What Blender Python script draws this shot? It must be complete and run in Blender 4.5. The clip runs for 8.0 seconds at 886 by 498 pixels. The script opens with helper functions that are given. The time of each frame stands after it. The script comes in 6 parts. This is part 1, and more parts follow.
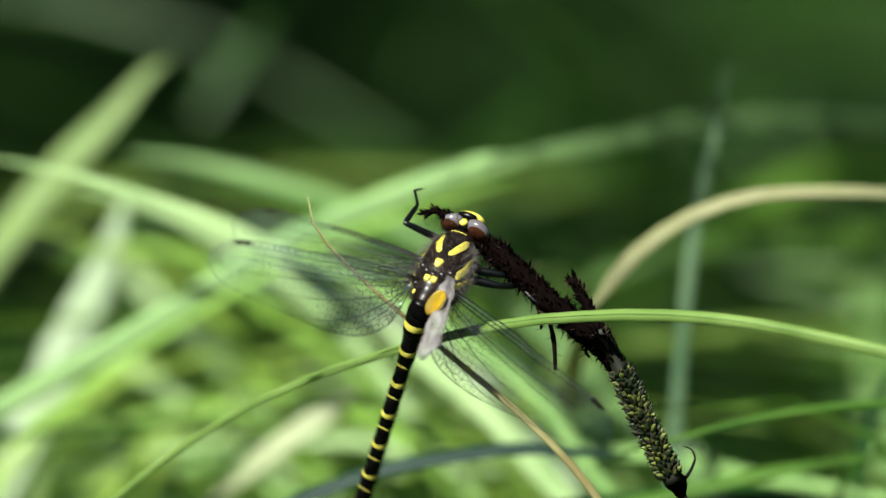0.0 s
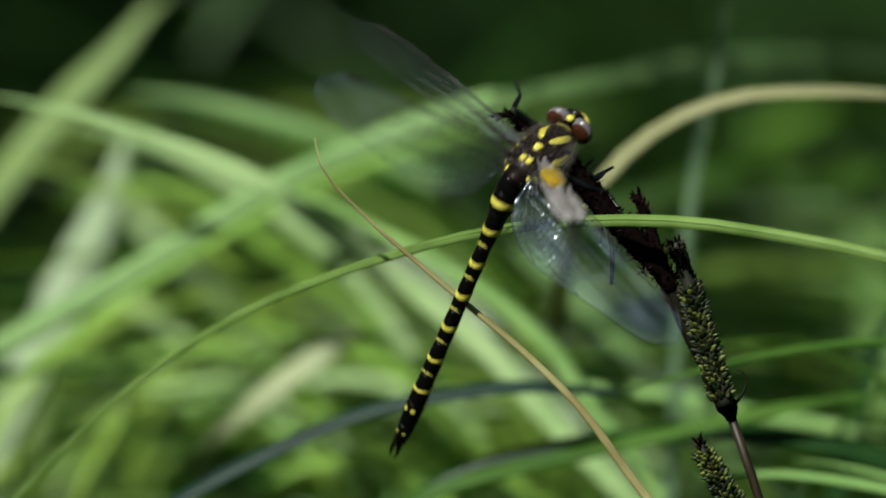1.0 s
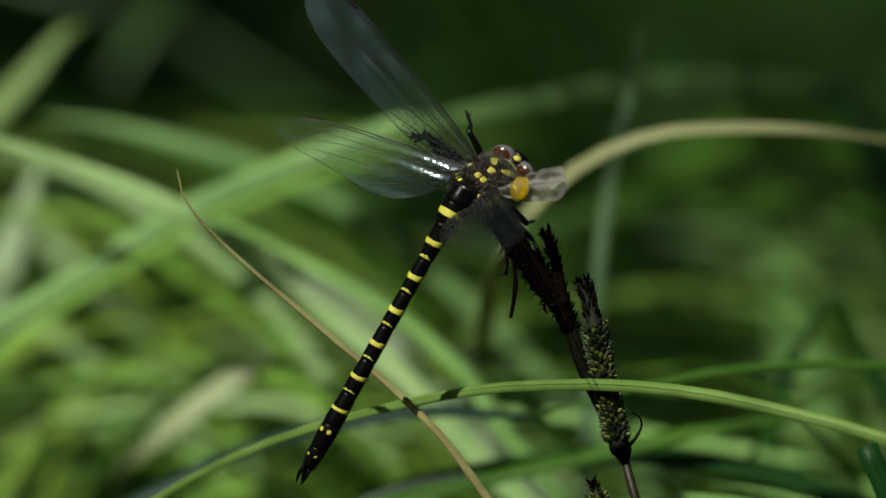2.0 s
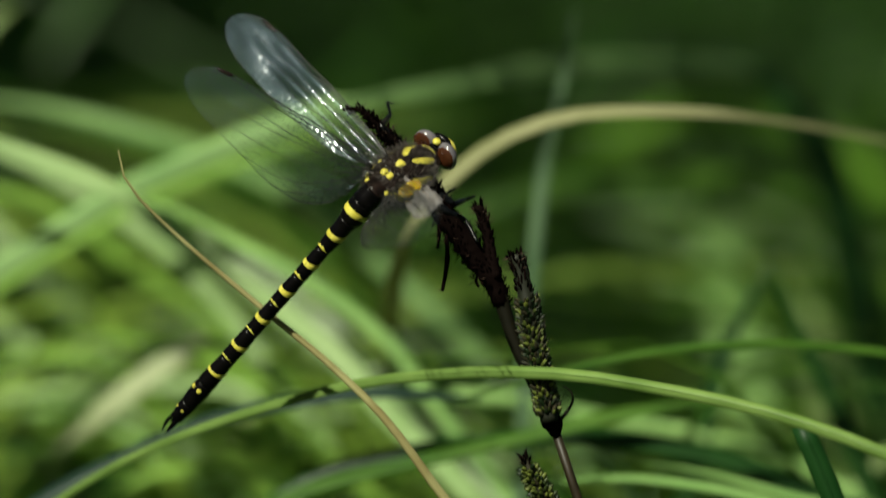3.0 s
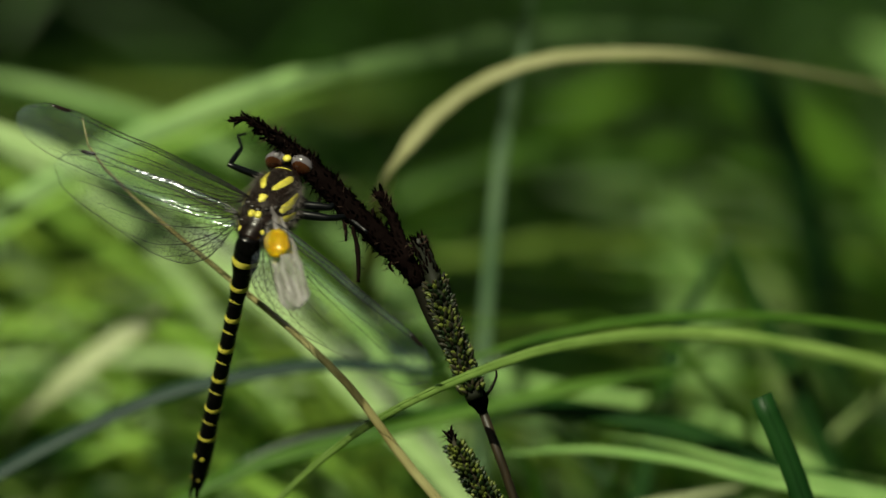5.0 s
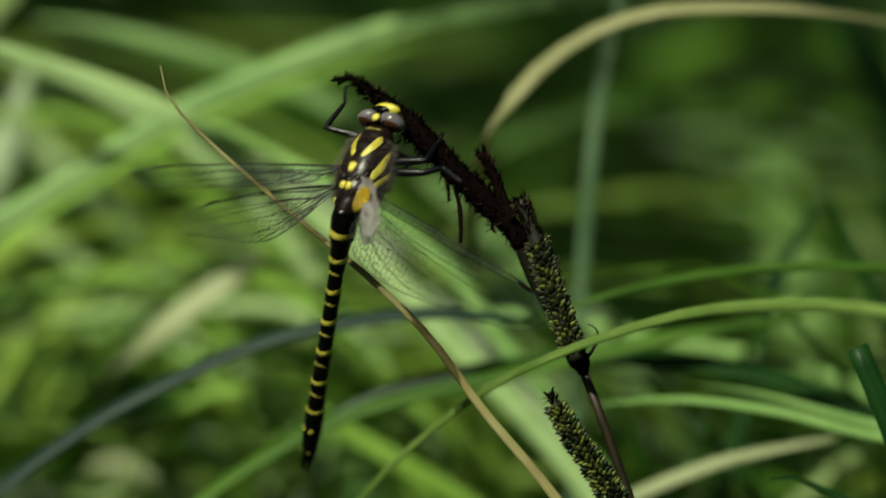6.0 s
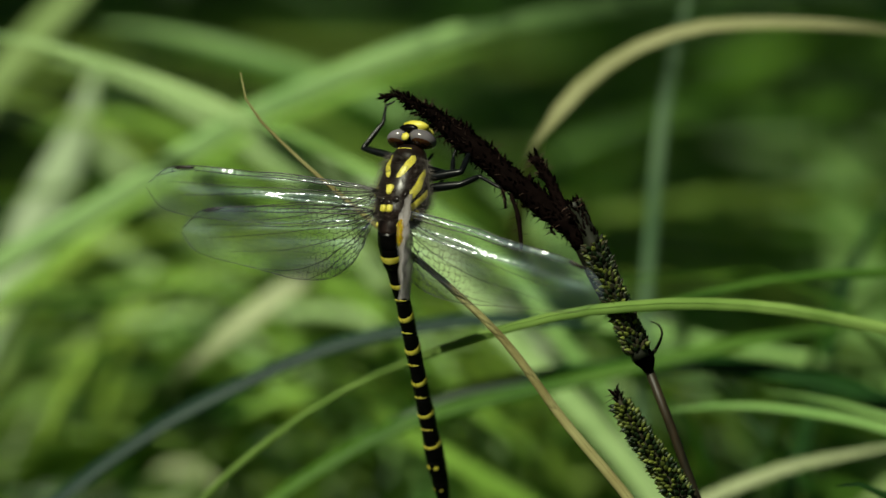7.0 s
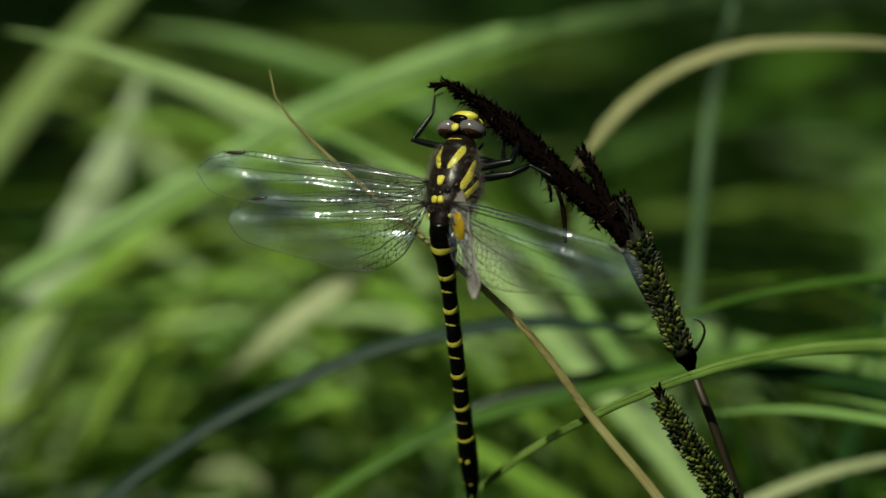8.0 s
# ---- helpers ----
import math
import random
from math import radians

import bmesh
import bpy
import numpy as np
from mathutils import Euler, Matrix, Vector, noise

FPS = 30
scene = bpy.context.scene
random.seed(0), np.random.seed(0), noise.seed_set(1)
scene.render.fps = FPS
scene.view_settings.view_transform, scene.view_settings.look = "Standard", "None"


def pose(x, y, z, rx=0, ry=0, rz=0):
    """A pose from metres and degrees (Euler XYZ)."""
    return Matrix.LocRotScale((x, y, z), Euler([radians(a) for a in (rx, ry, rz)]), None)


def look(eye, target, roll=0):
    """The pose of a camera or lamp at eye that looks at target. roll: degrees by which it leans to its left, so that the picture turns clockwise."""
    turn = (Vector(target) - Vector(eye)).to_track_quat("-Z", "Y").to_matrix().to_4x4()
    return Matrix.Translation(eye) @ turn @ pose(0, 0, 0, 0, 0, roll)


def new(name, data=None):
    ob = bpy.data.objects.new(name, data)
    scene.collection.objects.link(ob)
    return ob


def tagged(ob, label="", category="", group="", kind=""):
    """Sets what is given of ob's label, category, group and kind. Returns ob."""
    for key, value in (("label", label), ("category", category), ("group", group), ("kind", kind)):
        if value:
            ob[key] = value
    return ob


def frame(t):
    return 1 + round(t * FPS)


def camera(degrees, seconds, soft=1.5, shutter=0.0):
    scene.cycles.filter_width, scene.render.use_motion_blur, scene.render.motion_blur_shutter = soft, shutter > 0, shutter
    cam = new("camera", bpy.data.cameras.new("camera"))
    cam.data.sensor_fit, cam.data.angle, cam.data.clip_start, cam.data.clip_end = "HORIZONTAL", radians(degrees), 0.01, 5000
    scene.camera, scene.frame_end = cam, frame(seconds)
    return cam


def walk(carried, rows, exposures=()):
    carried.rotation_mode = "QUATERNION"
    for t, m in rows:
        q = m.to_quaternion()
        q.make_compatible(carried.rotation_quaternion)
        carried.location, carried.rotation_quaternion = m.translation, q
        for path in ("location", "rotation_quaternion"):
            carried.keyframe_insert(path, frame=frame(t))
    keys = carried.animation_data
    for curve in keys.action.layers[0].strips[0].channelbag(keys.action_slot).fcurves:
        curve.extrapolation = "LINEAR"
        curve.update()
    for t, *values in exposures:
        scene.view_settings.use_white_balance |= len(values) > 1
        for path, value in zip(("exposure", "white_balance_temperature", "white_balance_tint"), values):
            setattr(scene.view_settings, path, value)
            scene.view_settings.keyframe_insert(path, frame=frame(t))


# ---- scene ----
# ---------------------------------------------------------------- camera
# A long lens about 0.93 m from the insect, tilted 10 degrees down.
MM = 0.001
FOCUS = 0.9316
TILT = 10.0
CENTRE = Vector((0.0, 0.0, 0.50))
UP = Vector((0, math.sin(radians(TILT)), math.cos(radians(TILT))))
TOWARD = Vector((0, -math.cos(radians(TILT)), math.sin(radians(TILT))))
EYE = CENTRE + TOWARD * FOCUS
# The stage: x to the right, y up, z towards the viewer, with the insect's resting place as its origin.
STAGE = Matrix(((1, UP.x, TOWARD.x, CENTRE.x), (0, UP.y, TOWARD.y, CENTRE.y), (0, UP.z, TOWARD.z, CENTRE.z), (0, 0, 0, 1)))

cam = camera(10.0, 8.0, soft=1.5, shutter=0.4)
cam.data.dof.use_dof = True
cam.data.dof.focus_distance = FOCUS
cam.data.dof.aperture_fstop = 6.4
cam.data.dof.aperture_blades = 7

# seconds, yaw, pitch
VIEW = [(0, -0.192, 1.438), (0.2, -0.192, 1.279), (0.5, -0.192, 1.023), (0.7, -0.179, 0.895), (1, -0.179, 0.735), (1.2, -0.153, 0.659), (1.5, -0.192, 0.703), (1.7, -0.895, 0.946), (2.8, -1.521, 1.055), (3, -1.917, 0.799), (3.2, -1.822, 0.448), (3.5, -1.917, 0.288), (3.7, -2.205, 0.524), (4, -3.066, 0.735), (4.2, -2.811, 0.831), (5.3, -1.949, -0.032), (5.5, -1.279, -0.352), (5.7, -1.215, -0.275), (6, -1.279, -0.096), (6.2, -1.119, 0.096), (6.5, -0.799, 0.064), (6.7, -0.735, -0.026), (7, -0.524, -0.032), (7.5, -0.243, 0.064), (8, 0.0, 0.0)]
walk(cam, [(t, pose(EYE.x, EYE.y, EYE.z, 90 - TILT + p, 0, y)) for t, y, p in VIEW],
     exposures=[(0, 1.06, 6000, 12), (0.5, 0.92, 6000, 11), (1.0, 0.3, 6000, 10), (1.5, -0.23, 6200, 2), (3.0, 0.28, 6600, 3), (3.5, 0.26, 7200, 2), (4.0, 0.07, 7300, 0), (5.5, 0.22, 6900, 0), (6.0, 0.12, 6800, 0), (6.5, 0.18, 6700, -1), (8.0, -0.21, 6900, -2)])

# ---------------------------------------------------------------- light
SUN_UP, SUN_ROUND = 52.0, 215.0      # elevation, compass bearing from +y clockwise
world = bpy.data.worlds.new("sky")
scene.world = world
world.use_nodes = True
wn = world.node_tree.nodes
sky = wn.new("ShaderNodeTexSky")
sky.sky_type = 'NISHITA'
sky.sun_disc = False
sky.dust_density = 4.0
sky.ozone_density = 0.6
sky.sun_elevation = radians(SUN_UP)
sky.sun_rotation = radians(SUN_ROUND)
wn["Background"].inputs["Strength"].default_value = 0.015
world.node_tree.links.new(sky.outputs[0], wn["Background"].inputs["Color"])
sun_dir = Vector((math.sin(radians(SUN_ROUND)) * math.cos(radians(SUN_UP)), math.cos(radians(SUN_ROUND)) * math.cos(radians(SUN_UP)), math.sin(radians(SUN_UP))))
sun = new("sun", bpy.data.lights.new("sun", 'SUN'))
sun.data.energy = 5.0
sun.data.angle = radians(0.53)
sun.data.color = (1.0, 0.97, 0.82)
sun.matrix_world = look(sun_dir * 20, (0, 0, 0))


# ---------------------------------------------------------------- materials
def material(name):
    m = bpy.data.materials.new(name)
    m.use_nodes = True
    m.node_tree.nodes.clear()
    return m, m.node_tree.nodes, m.node_tree.links


def mottle(nodes, links, c1, c2, scale, detail=4.0, stretch=(1, 1, 1), spread=(0.3, 0.7), random_by=""):
    """A colour between c1 and c2 by object-space noise, with a shade of its own for each piece."""
    tc = nodes.new("ShaderNodeTexCoord")
    mp = nodes.new("ShaderNodeMapping")
    mp.inputs["Scale"].default_value = stretch
    links.new(tc.outputs["Object"], mp.inputs[0])
    nz = nodes.new("ShaderNodeTexNoise")
    nz.inputs["Scale"].default_value = scale
    nz.inputs["Detail"].default_value = detail
    links.new(mp.outputs[0], nz.inputs[0])
    cr = nodes.new("ShaderNodeValToRGB")
    cr.color_ramp.elements[0].position, cr.color_ramp.elements[1].position = spread
    cr.color_ramp.elements[0].color, cr.color_ramp.elements[1].color = (*c1, 1), (*c2, 1)
    fac = nz.outputs[0]
    if random_by:
        src = nodes.new("ShaderNodeObjectInfo").outputs["Random"] if random_by == "object" else nodes.new("ShaderNodeNewGeometry").outputs["Random Per Island"]
        mix = nodes.new("ShaderNodeMix")
        mix.inputs[0].default_value = 0.6
        links.new(fac, mix.inputs[2])
        links.new(src, mix.inputs[3])
        fac = mix.outputs[0]
    links.new(fac, cr.inputs[0])
    return cr.outputs[0], nz.outputs[0]


def bumped(nodes, links, height, strength, distance):
    b = nodes.new("ShaderNodeBump")
    b.inputs["Strength"].default_value = strength
    b.inputs["Distance"].default_value = distance
    links.new(height, b.inputs["Height"])
    return b.outputs[0]


def solid(name, c1, c2, scale, rough=0.5, spec=0.5, bump=0.3, dist=0.0002, random_by="", stretch=(1, 1, 1), metal=0.0, spread=(0.3, 0.7)):
    m, n, l = material(name)
    col, nz = mottle(n, l, c1, c2, scale, stretch=stretch, random_by=random_by, spread=spread)
    p = n.new("ShaderNodeBsdfPrincipled")
    p.inputs["Roughness"].default_value = rough
    p.inputs["Specular IOR Level"].default_value = spec
    p.inputs["Metallic"].default_value = metal
    l.new(col, p.inputs["Base Color"])
    if bump:
        l.new(bumped(n, l, nz, bump, dist), p.inputs["Normal"])
    o = n.new("ShaderNodeOutputMaterial")
    l.new(p.outputs[0], o.inputs[0])
    return m


def leaf(name, c1, c2, through_col, scale=60, rough=0.42, spec=0.2, share=0.42, random_by="", spread=(0.3, 0.7)):
    """Leaf skin: a waxy coat, with the light that comes through the blade."""
    m, n, l = material(name)
    col, nz = mottle(n, l, c1, c2, scale, stretch=(1, 1, 1), random_by=random_by, spread=spread)
    p = n.new("ShaderNodeBsdfPrincipled")
    p.inputs["Roughness"].default_value = rough
    p.inputs["Specular IOR Level"].default_value = spec
    l.new(col, p.inputs["Base Color"])
    l.new(bumped(n, l, nz, 0.25, 0.0004), p.inputs["Normal"])
    tr = n.new("ShaderNodeBsdfTranslucent")
    tint = n.new("ShaderNodeMix")
    tint.data_type = 'RGBA'
    tint.inputs[0].default_value = 0.55
    tint.inputs[7].default_value = (*through_col, 1)
    l.new(col, tint.inputs[6])
    l.new(tint.outputs[2], tr.inputs[0])
    mix = n.new("ShaderNodeMixShader")
    mix.inputs[0].default_value = share
    l.new(p.outputs[0], mix.inputs[1])
    l.new(tr.outputs[0], mix.inputs[2])
    o = n.new("ShaderNodeOutputMaterial")
    l.new(mix.outputs[0], o.inputs[0])
    return m


M_LEAF = leaf("leaf_green", (0.051, 0.140, 0.015), (0.121, 0.250, 0.034), (0.177, 0.380, 0.030))
# Pale, ash and whitish leaves hold sun and sky sheen in their colour.
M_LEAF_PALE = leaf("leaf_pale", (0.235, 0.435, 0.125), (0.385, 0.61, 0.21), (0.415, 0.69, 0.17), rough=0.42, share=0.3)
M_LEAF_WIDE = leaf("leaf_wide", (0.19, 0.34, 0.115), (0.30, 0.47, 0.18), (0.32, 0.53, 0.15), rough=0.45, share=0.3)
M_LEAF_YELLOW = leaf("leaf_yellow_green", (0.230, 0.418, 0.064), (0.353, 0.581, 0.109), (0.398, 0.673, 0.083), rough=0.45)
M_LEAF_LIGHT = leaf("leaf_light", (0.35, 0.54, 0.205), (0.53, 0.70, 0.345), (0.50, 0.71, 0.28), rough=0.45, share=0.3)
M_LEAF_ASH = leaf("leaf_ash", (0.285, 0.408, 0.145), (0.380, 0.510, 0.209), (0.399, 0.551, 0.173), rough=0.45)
M_LEAF_FRONT = leaf("leaf_front", (0.15, 0.26, 0.055), (0.27, 0.41, 0.11), (0.28, 0.46, 0.09), scale=80, rough=0.35)
M_LEAF_GREY = leaf("leaf_grey", (0.086, 0.158, 0.080), (0.140, 0.222, 0.122), (0.140, 0.240, 0.092), rough=0.4, share=0.25)
M_LEAF_WHITE_SHEEN = leaf("leaf_white_sheen", (0.48, 0.60, 0.38), (0.64, 0.74, 0.54), (0.56, 0.70, 0.42), rough=0.35)
# Blue-green base colour stands in for sky reflected on a shaded blade.
M_LEAF_SKY_SHEEN = leaf("leaf_sky_sheen", (0.010, 0.030, 0.022), (0.021, 0.048, 0.034), (0.020, 0.048, 0.022), rough=0.5, spec=0.22, share=0.15)
# Dark leaf green; on blades meant to be shaded it also paints the shade.
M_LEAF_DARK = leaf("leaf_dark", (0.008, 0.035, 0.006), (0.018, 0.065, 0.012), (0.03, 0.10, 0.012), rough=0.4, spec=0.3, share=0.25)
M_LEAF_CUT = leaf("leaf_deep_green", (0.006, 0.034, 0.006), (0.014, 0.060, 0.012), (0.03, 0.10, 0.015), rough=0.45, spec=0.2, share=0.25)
M_DRY = leaf("leaf_dry", (0.27, 0.22, 0.085), (0.47, 0.46, 0.21), (0.46, 0.47, 0.17), scale=90, rough=0.6, spec=0.25, share=0.25)
M_STRAW = leaf("leaf_pale_straw", (0.32, 0.37, 0.19), (0.47, 0.53, 0.30), (0.45, 0.52, 0.25), scale=40, rough=0.5, spec=0.3, share=0.3)
M_ARCH = leaf("leaf_straw", (0.27, 0.285, 0.12), (0.41, 0.41, 0.22), (0.42, 0.42, 0.15), scale=40, rough=0.55, spec=0.3, share=0.3)
# One meadow leaf in plain, sunlit and shaded copies, light put into colour.
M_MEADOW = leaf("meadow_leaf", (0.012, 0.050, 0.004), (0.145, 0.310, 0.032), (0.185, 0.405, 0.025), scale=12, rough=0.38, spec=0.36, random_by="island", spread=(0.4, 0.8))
M_MEADOW_SUN_TINT = leaf("meadow_leaf_sun_tint", (0.012, 0.048, 0.004), (0.35, 0.53, 0.085), (0.350, 0.560, 0.060), scale=12, rough=0.38, spec=0.36, random_by="island", spread=(0.41, 0.80))
M_MEADOW_SHADE_TINT = leaf("meadow_leaf_shade_tint", (0.012, 0.045, 0.005), (0.045, 0.120, 0.014), (0.065, 0.170, 0.014), scale=10, rough=0.45, spec=0.3, share=0.2, random_by="island")
M_BARK = solid("bark", (0.05, 0.04, 0.03), (0.14, 0.11, 0.08), 14, rough=0.9, spec=0.15, bump=0.9, dist=0.02)
M_CROWN = leaf("crown_leaf", (0.03, 0.08, 0.015), (0.07, 0.15, 0.03), (0.09, 0.2, 0.03), scale=3, random_by="island")
M_SOIL = solid("soil", (0.006, 0.014, 0.003), (0.028, 0.055, 0.013), 9, rough=0.95, spec=0.1, bump=0.8, dist=0.02)
M_BLACK = solid("chitin_black", (0.0012, 0.0011, 0.0013), (0.0035, 0.003, 0.003), 500, rough=0.26, spec=0.13, bump=0.25, dist=0.00012)
M_THORAX = solid("chitin_brown", (0.0014, 0.0009, 0.0009), (0.015, 0.0085, 0.0065), 420, rough=0.3, spec=0.22, bump=0.4, dist=0.0002)
M_YELLOW = solid("chitin_yellow", (0.48, 0.42, 0.03), (0.66, 0.60, 0.11), 600, rough=0.42, spec=0.35, bump=0.2, dist=0.0001)
M_EYE = solid("eye_grey", (0.085, 0.078, 0.086), (0.165, 0.15, 0.165), 260, rough=0.2, spec=0.6, bump=0.06, dist=0.0001)
M_EYE_LOW = solid("eye_brown", (0.025, 0.009, 0.004), (0.07, 0.022, 0.008), 260, rough=0.2, spec=0.6, bump=0.06, dist=0.0001)
M_LEG = solid("leg_black", (0.0012, 0.0014, 0.0018), (0.004, 0.005, 0.006), 800, rough=0.3, spec=0.22, bump=0.2, dist=0.0001)
M_HAIR = solid("hair", (0.09, 0.08, 0.072), (0.20, 0.175, 0.16), 800, rough=0.7, spec=0.2, bump=0)
M_SEDGE = solid("sedge_withered", (0.0005, 0.0003, 0.0002), (0.0065, 0.0038, 0.0034), 350, rough=0.8, spec=0.01, bump=0.7, dist=0.0005, random_by="object")
M_SEDGE_TIP = solid("sedge_bristle", (0.004, 0.002, 0.0018), (0.09, 0.055, 0.04), 350, rough=0.7, spec=0.15, bump=0.3, dist=0.0003, random_by="object")
M_STALK = solid("sedge_stalk", (0.006, 0.007, 0.003), (0.024, 0.016, 0.007), 160, rough=0.5, spec=0.35, bump=0.4, dist=0.0003, stretch=(3, 0.4, 3))
M_STALK_DARK = solid("sedge_stem_dark", (0.002, 0.003, 0.0015), (0.009, 0.008, 0.004), 160, rough=0.6, spec=0.12, bump=0.4, dist=0.0003)
M_UTRICLE = solid("utricle_green", (0.006, 0.016, 0.003), (0.17, 0.205, 0.035), 300, rough=0.5, spec=0.35, bump=0.3, dist=0.0002, random_by="object", spread=(0.38, 0.86))
M_UTRICLE_DARK = solid("utricle_scale", (0.010, 0.012, 0.006), (0.035, 0.03, 0.014), 300, rough=0.6, spec=0.3, bump=0.3, dist=0.0002, random_by="object")
M_VEIN = solid("vein", (0.004, 0.004, 0.004), (0.016, 0.014, 0.012), 300, rough=0.4, spec=0.5, bump=0)


def wing_skin(name, rough, sky_share):
    """Clear wing skin: it lets the light through and glints off its cells and pleats; a rough blue-tinted gloss stands
    in for reflected sky.
    """
    m, n, l = material(name)
    tc = n.new("ShaderNodeTexCoord")
    mp = n.new("ShaderNodeMapping")
    mp.inputs["Scale"].default_value = (1050, 800, 1)
    l.new(tc.outputs["Object"], mp.inputs[0])
    cells = n.new("ShaderNodeTexVoronoi")
    cells.feature = 'SMOOTH_F1'
    cells.inputs["Scale"].default_value = 1.0
    l.new(mp.outputs[0], cells.inputs["Vector"])
    nrm = bumped(n, l, cells.outputs["Distance"], 0.34, 0.00028)
    # the cells lie flatter towards the tip
    axes = n.new("ShaderNodeSeparateXYZ")
    l.new(tc.outputs["Object"], axes.inputs[0])
    out = n.new("ShaderNodeMath")
    out.operation = 'ABSOLUTE'
    l.new(axes.outputs["X"], out.inputs[0])
    flat = n.new("ShaderNodeMapRange")
    for k, value in enumerate((0.010, 0.034, 0.36, 0.12)):
        flat.inputs[k + 1].default_value = value
    l.new(out.outputs[0], flat.inputs[0])
    l.new(flat.outputs[0], nrm.node.inputs["Strength"])
    clear = n.new("ShaderNodeBsdfTransparent")
    clear.inputs[0].default_value = (0.985, 0.99, 0.985, 1)
    sky_gloss = n.new("ShaderNodeBsdfGlossy")
    sky_gloss.inputs["Color"].default_value = (0.55, 0.76, 1.0, 1)
    sky_gloss.inputs["Roughness"].default_value = 0.48
    shine = n.new("ShaderNodeBsdfGlossy")
    shine.inputs["Color"].default_value = (0.9, 0.94, 1.0, 1)
    shine.inputs["Roughness"].default_value = rough
    l.new(nrm, shine.inputs["Normal"])
    a = n.new("ShaderNodeMixShader")
    a.inputs[0].default_value = sky_share
    l.new(clear.outputs[0], a.inputs[1])
    l.new(sky_gloss.outputs[0], a.inputs[2])
    b = n.new("ShaderNodeMixShader")
    b.inputs[0].default_value = 0.025
    l.new(a.outputs[0], b.inputs[1])
    l.new(shine.outputs[0], b.inputs[2])
    o = n.new("ShaderNodeOutputMaterial")
    l.new(b.outputs[0], o.inputs[0])
    return m


M_WING = wing_skin("wing_skin", 0.14, 0.02)


def crumpled_skin():
    m, n, l = material("crumpled_wing_skin")
    col, nz = mottle(n, l, (0.30, 0.27, 0.26), (0.56, 0.53, 0.55), 500, stretch=(0.5, 2, 1))
    d = n.new("ShaderNodeBsdfPrincipled")
    d.inputs["Roughness"].default_value = 0.4
    l.new(col, d.inputs["Base Color"])
    l.new(bumped(n, l, nz, 0.6, 0.0004), d.inputs["Normal"])
    t = n.new("ShaderNodeBsdfTranslucent")
    l.new(col, t.inputs[0])
    c = n.new("ShaderNodeBsdfTransparent")
    a = n.new("ShaderNodeMixShader")
    a.inputs[0].default_value = 0.45
    l.new(d.outputs[0], a.inputs[1])
    l.new(t.outputs[0], a.inputs[2])
    b = n.new("ShaderNodeMixShader")
    b.inputs[0].default_value = 0.52
    l.new(a.outputs[0], b.inputs[1])
    l.new(c.outputs[0], b.inputs[2])
    o = n.new("ShaderNodeOutputMaterial")
    l.new(b.outputs[0], o.inputs[0])
    return m


M_CRUMPLED = crumpled_skin()


def amber():
    m, n, l = material("amber_fluid")
    p = n.new("ShaderNodeBsdfPrincipled")
    p.inputs["Base Color"].default_value = (0.88, 0.58, 0.025, 1)
    p.inputs["Roughness"].default_value = 0.06
    p.inputs["IOR"].default_value = 1.36
    p.inputs["Transmission Weight"].default_value = 0.75
    p.inputs["Subsurface Weight"].default_value = 0.3
    p.inputs["Subsurface Radius"].default_value = (0.003, 0.0015, 0.0004)
    o = n.new("ShaderNodeOutputMaterial")
    l.new(p.outputs[0], o.inputs[0])
    return m


M_AMBER = amber()


# ---------------------------------------------------------------- mesh tools
def mesh_of(name, verts, faces, mats, smooth=True, slots=None):
    me = bpy.data.meshes.new(name)
    me.from_pydata([tuple(v) for v in verts], [], faces)
    for m in mats:
        me.materials.append(m)
    if smooth:
        me.polygons.foreach_set("use_smooth", [True] * len(me.polygons))
    if slots is not None:
        me.polygons.foreach_set("material_index", slots)
    me.update()
    return me


def part(name, me, parent, label="", m=None):
    ob = new(name, me)
    ob.parent = parent
    if m is not None:
        ob.matrix_local = m
    if label:
        tagged(ob, label)
    return ob


def spline(pts, n):
    """Even samples of a smooth curve through the points."""
    p = [Vector(q) for q in pts]
    p = [p[0] * 2 - p[1]] + p + [p[-1] * 2 - p[-2]]
    fine = []
    for i in range(1, len(p) - 2):
        for k in range(24):
            t = k / 24
            fine.append(0.5 * (2 * p[i] + (p[i + 1] - p[i - 1]) * t + (2 * p[i - 1] - 5 * p[i] + 4 * p[i + 1] - p[i + 2]) * t * t + (3 * p[i] - p[i - 1] - 3 * p[i + 1] + p[i + 2]) * t ** 3))
    fine.append(p[-2])
    run = [0.0]
    for a, b in zip(fine[:-1], fine[1:]):
        run.append(run[-1] + (b - a).length)
    out, j = [], 0
    for k in range(n):
        s = run[-1] * k / (n - 1)
        while j < len(run) - 2 and run[j + 1] < s:
            j += 1
        f = (s - run[j]) / max(1e-9, run[j + 1] - run[j])
        out.append(fine[j].lerp(fine[j + 1], min(1, f)))
    return out


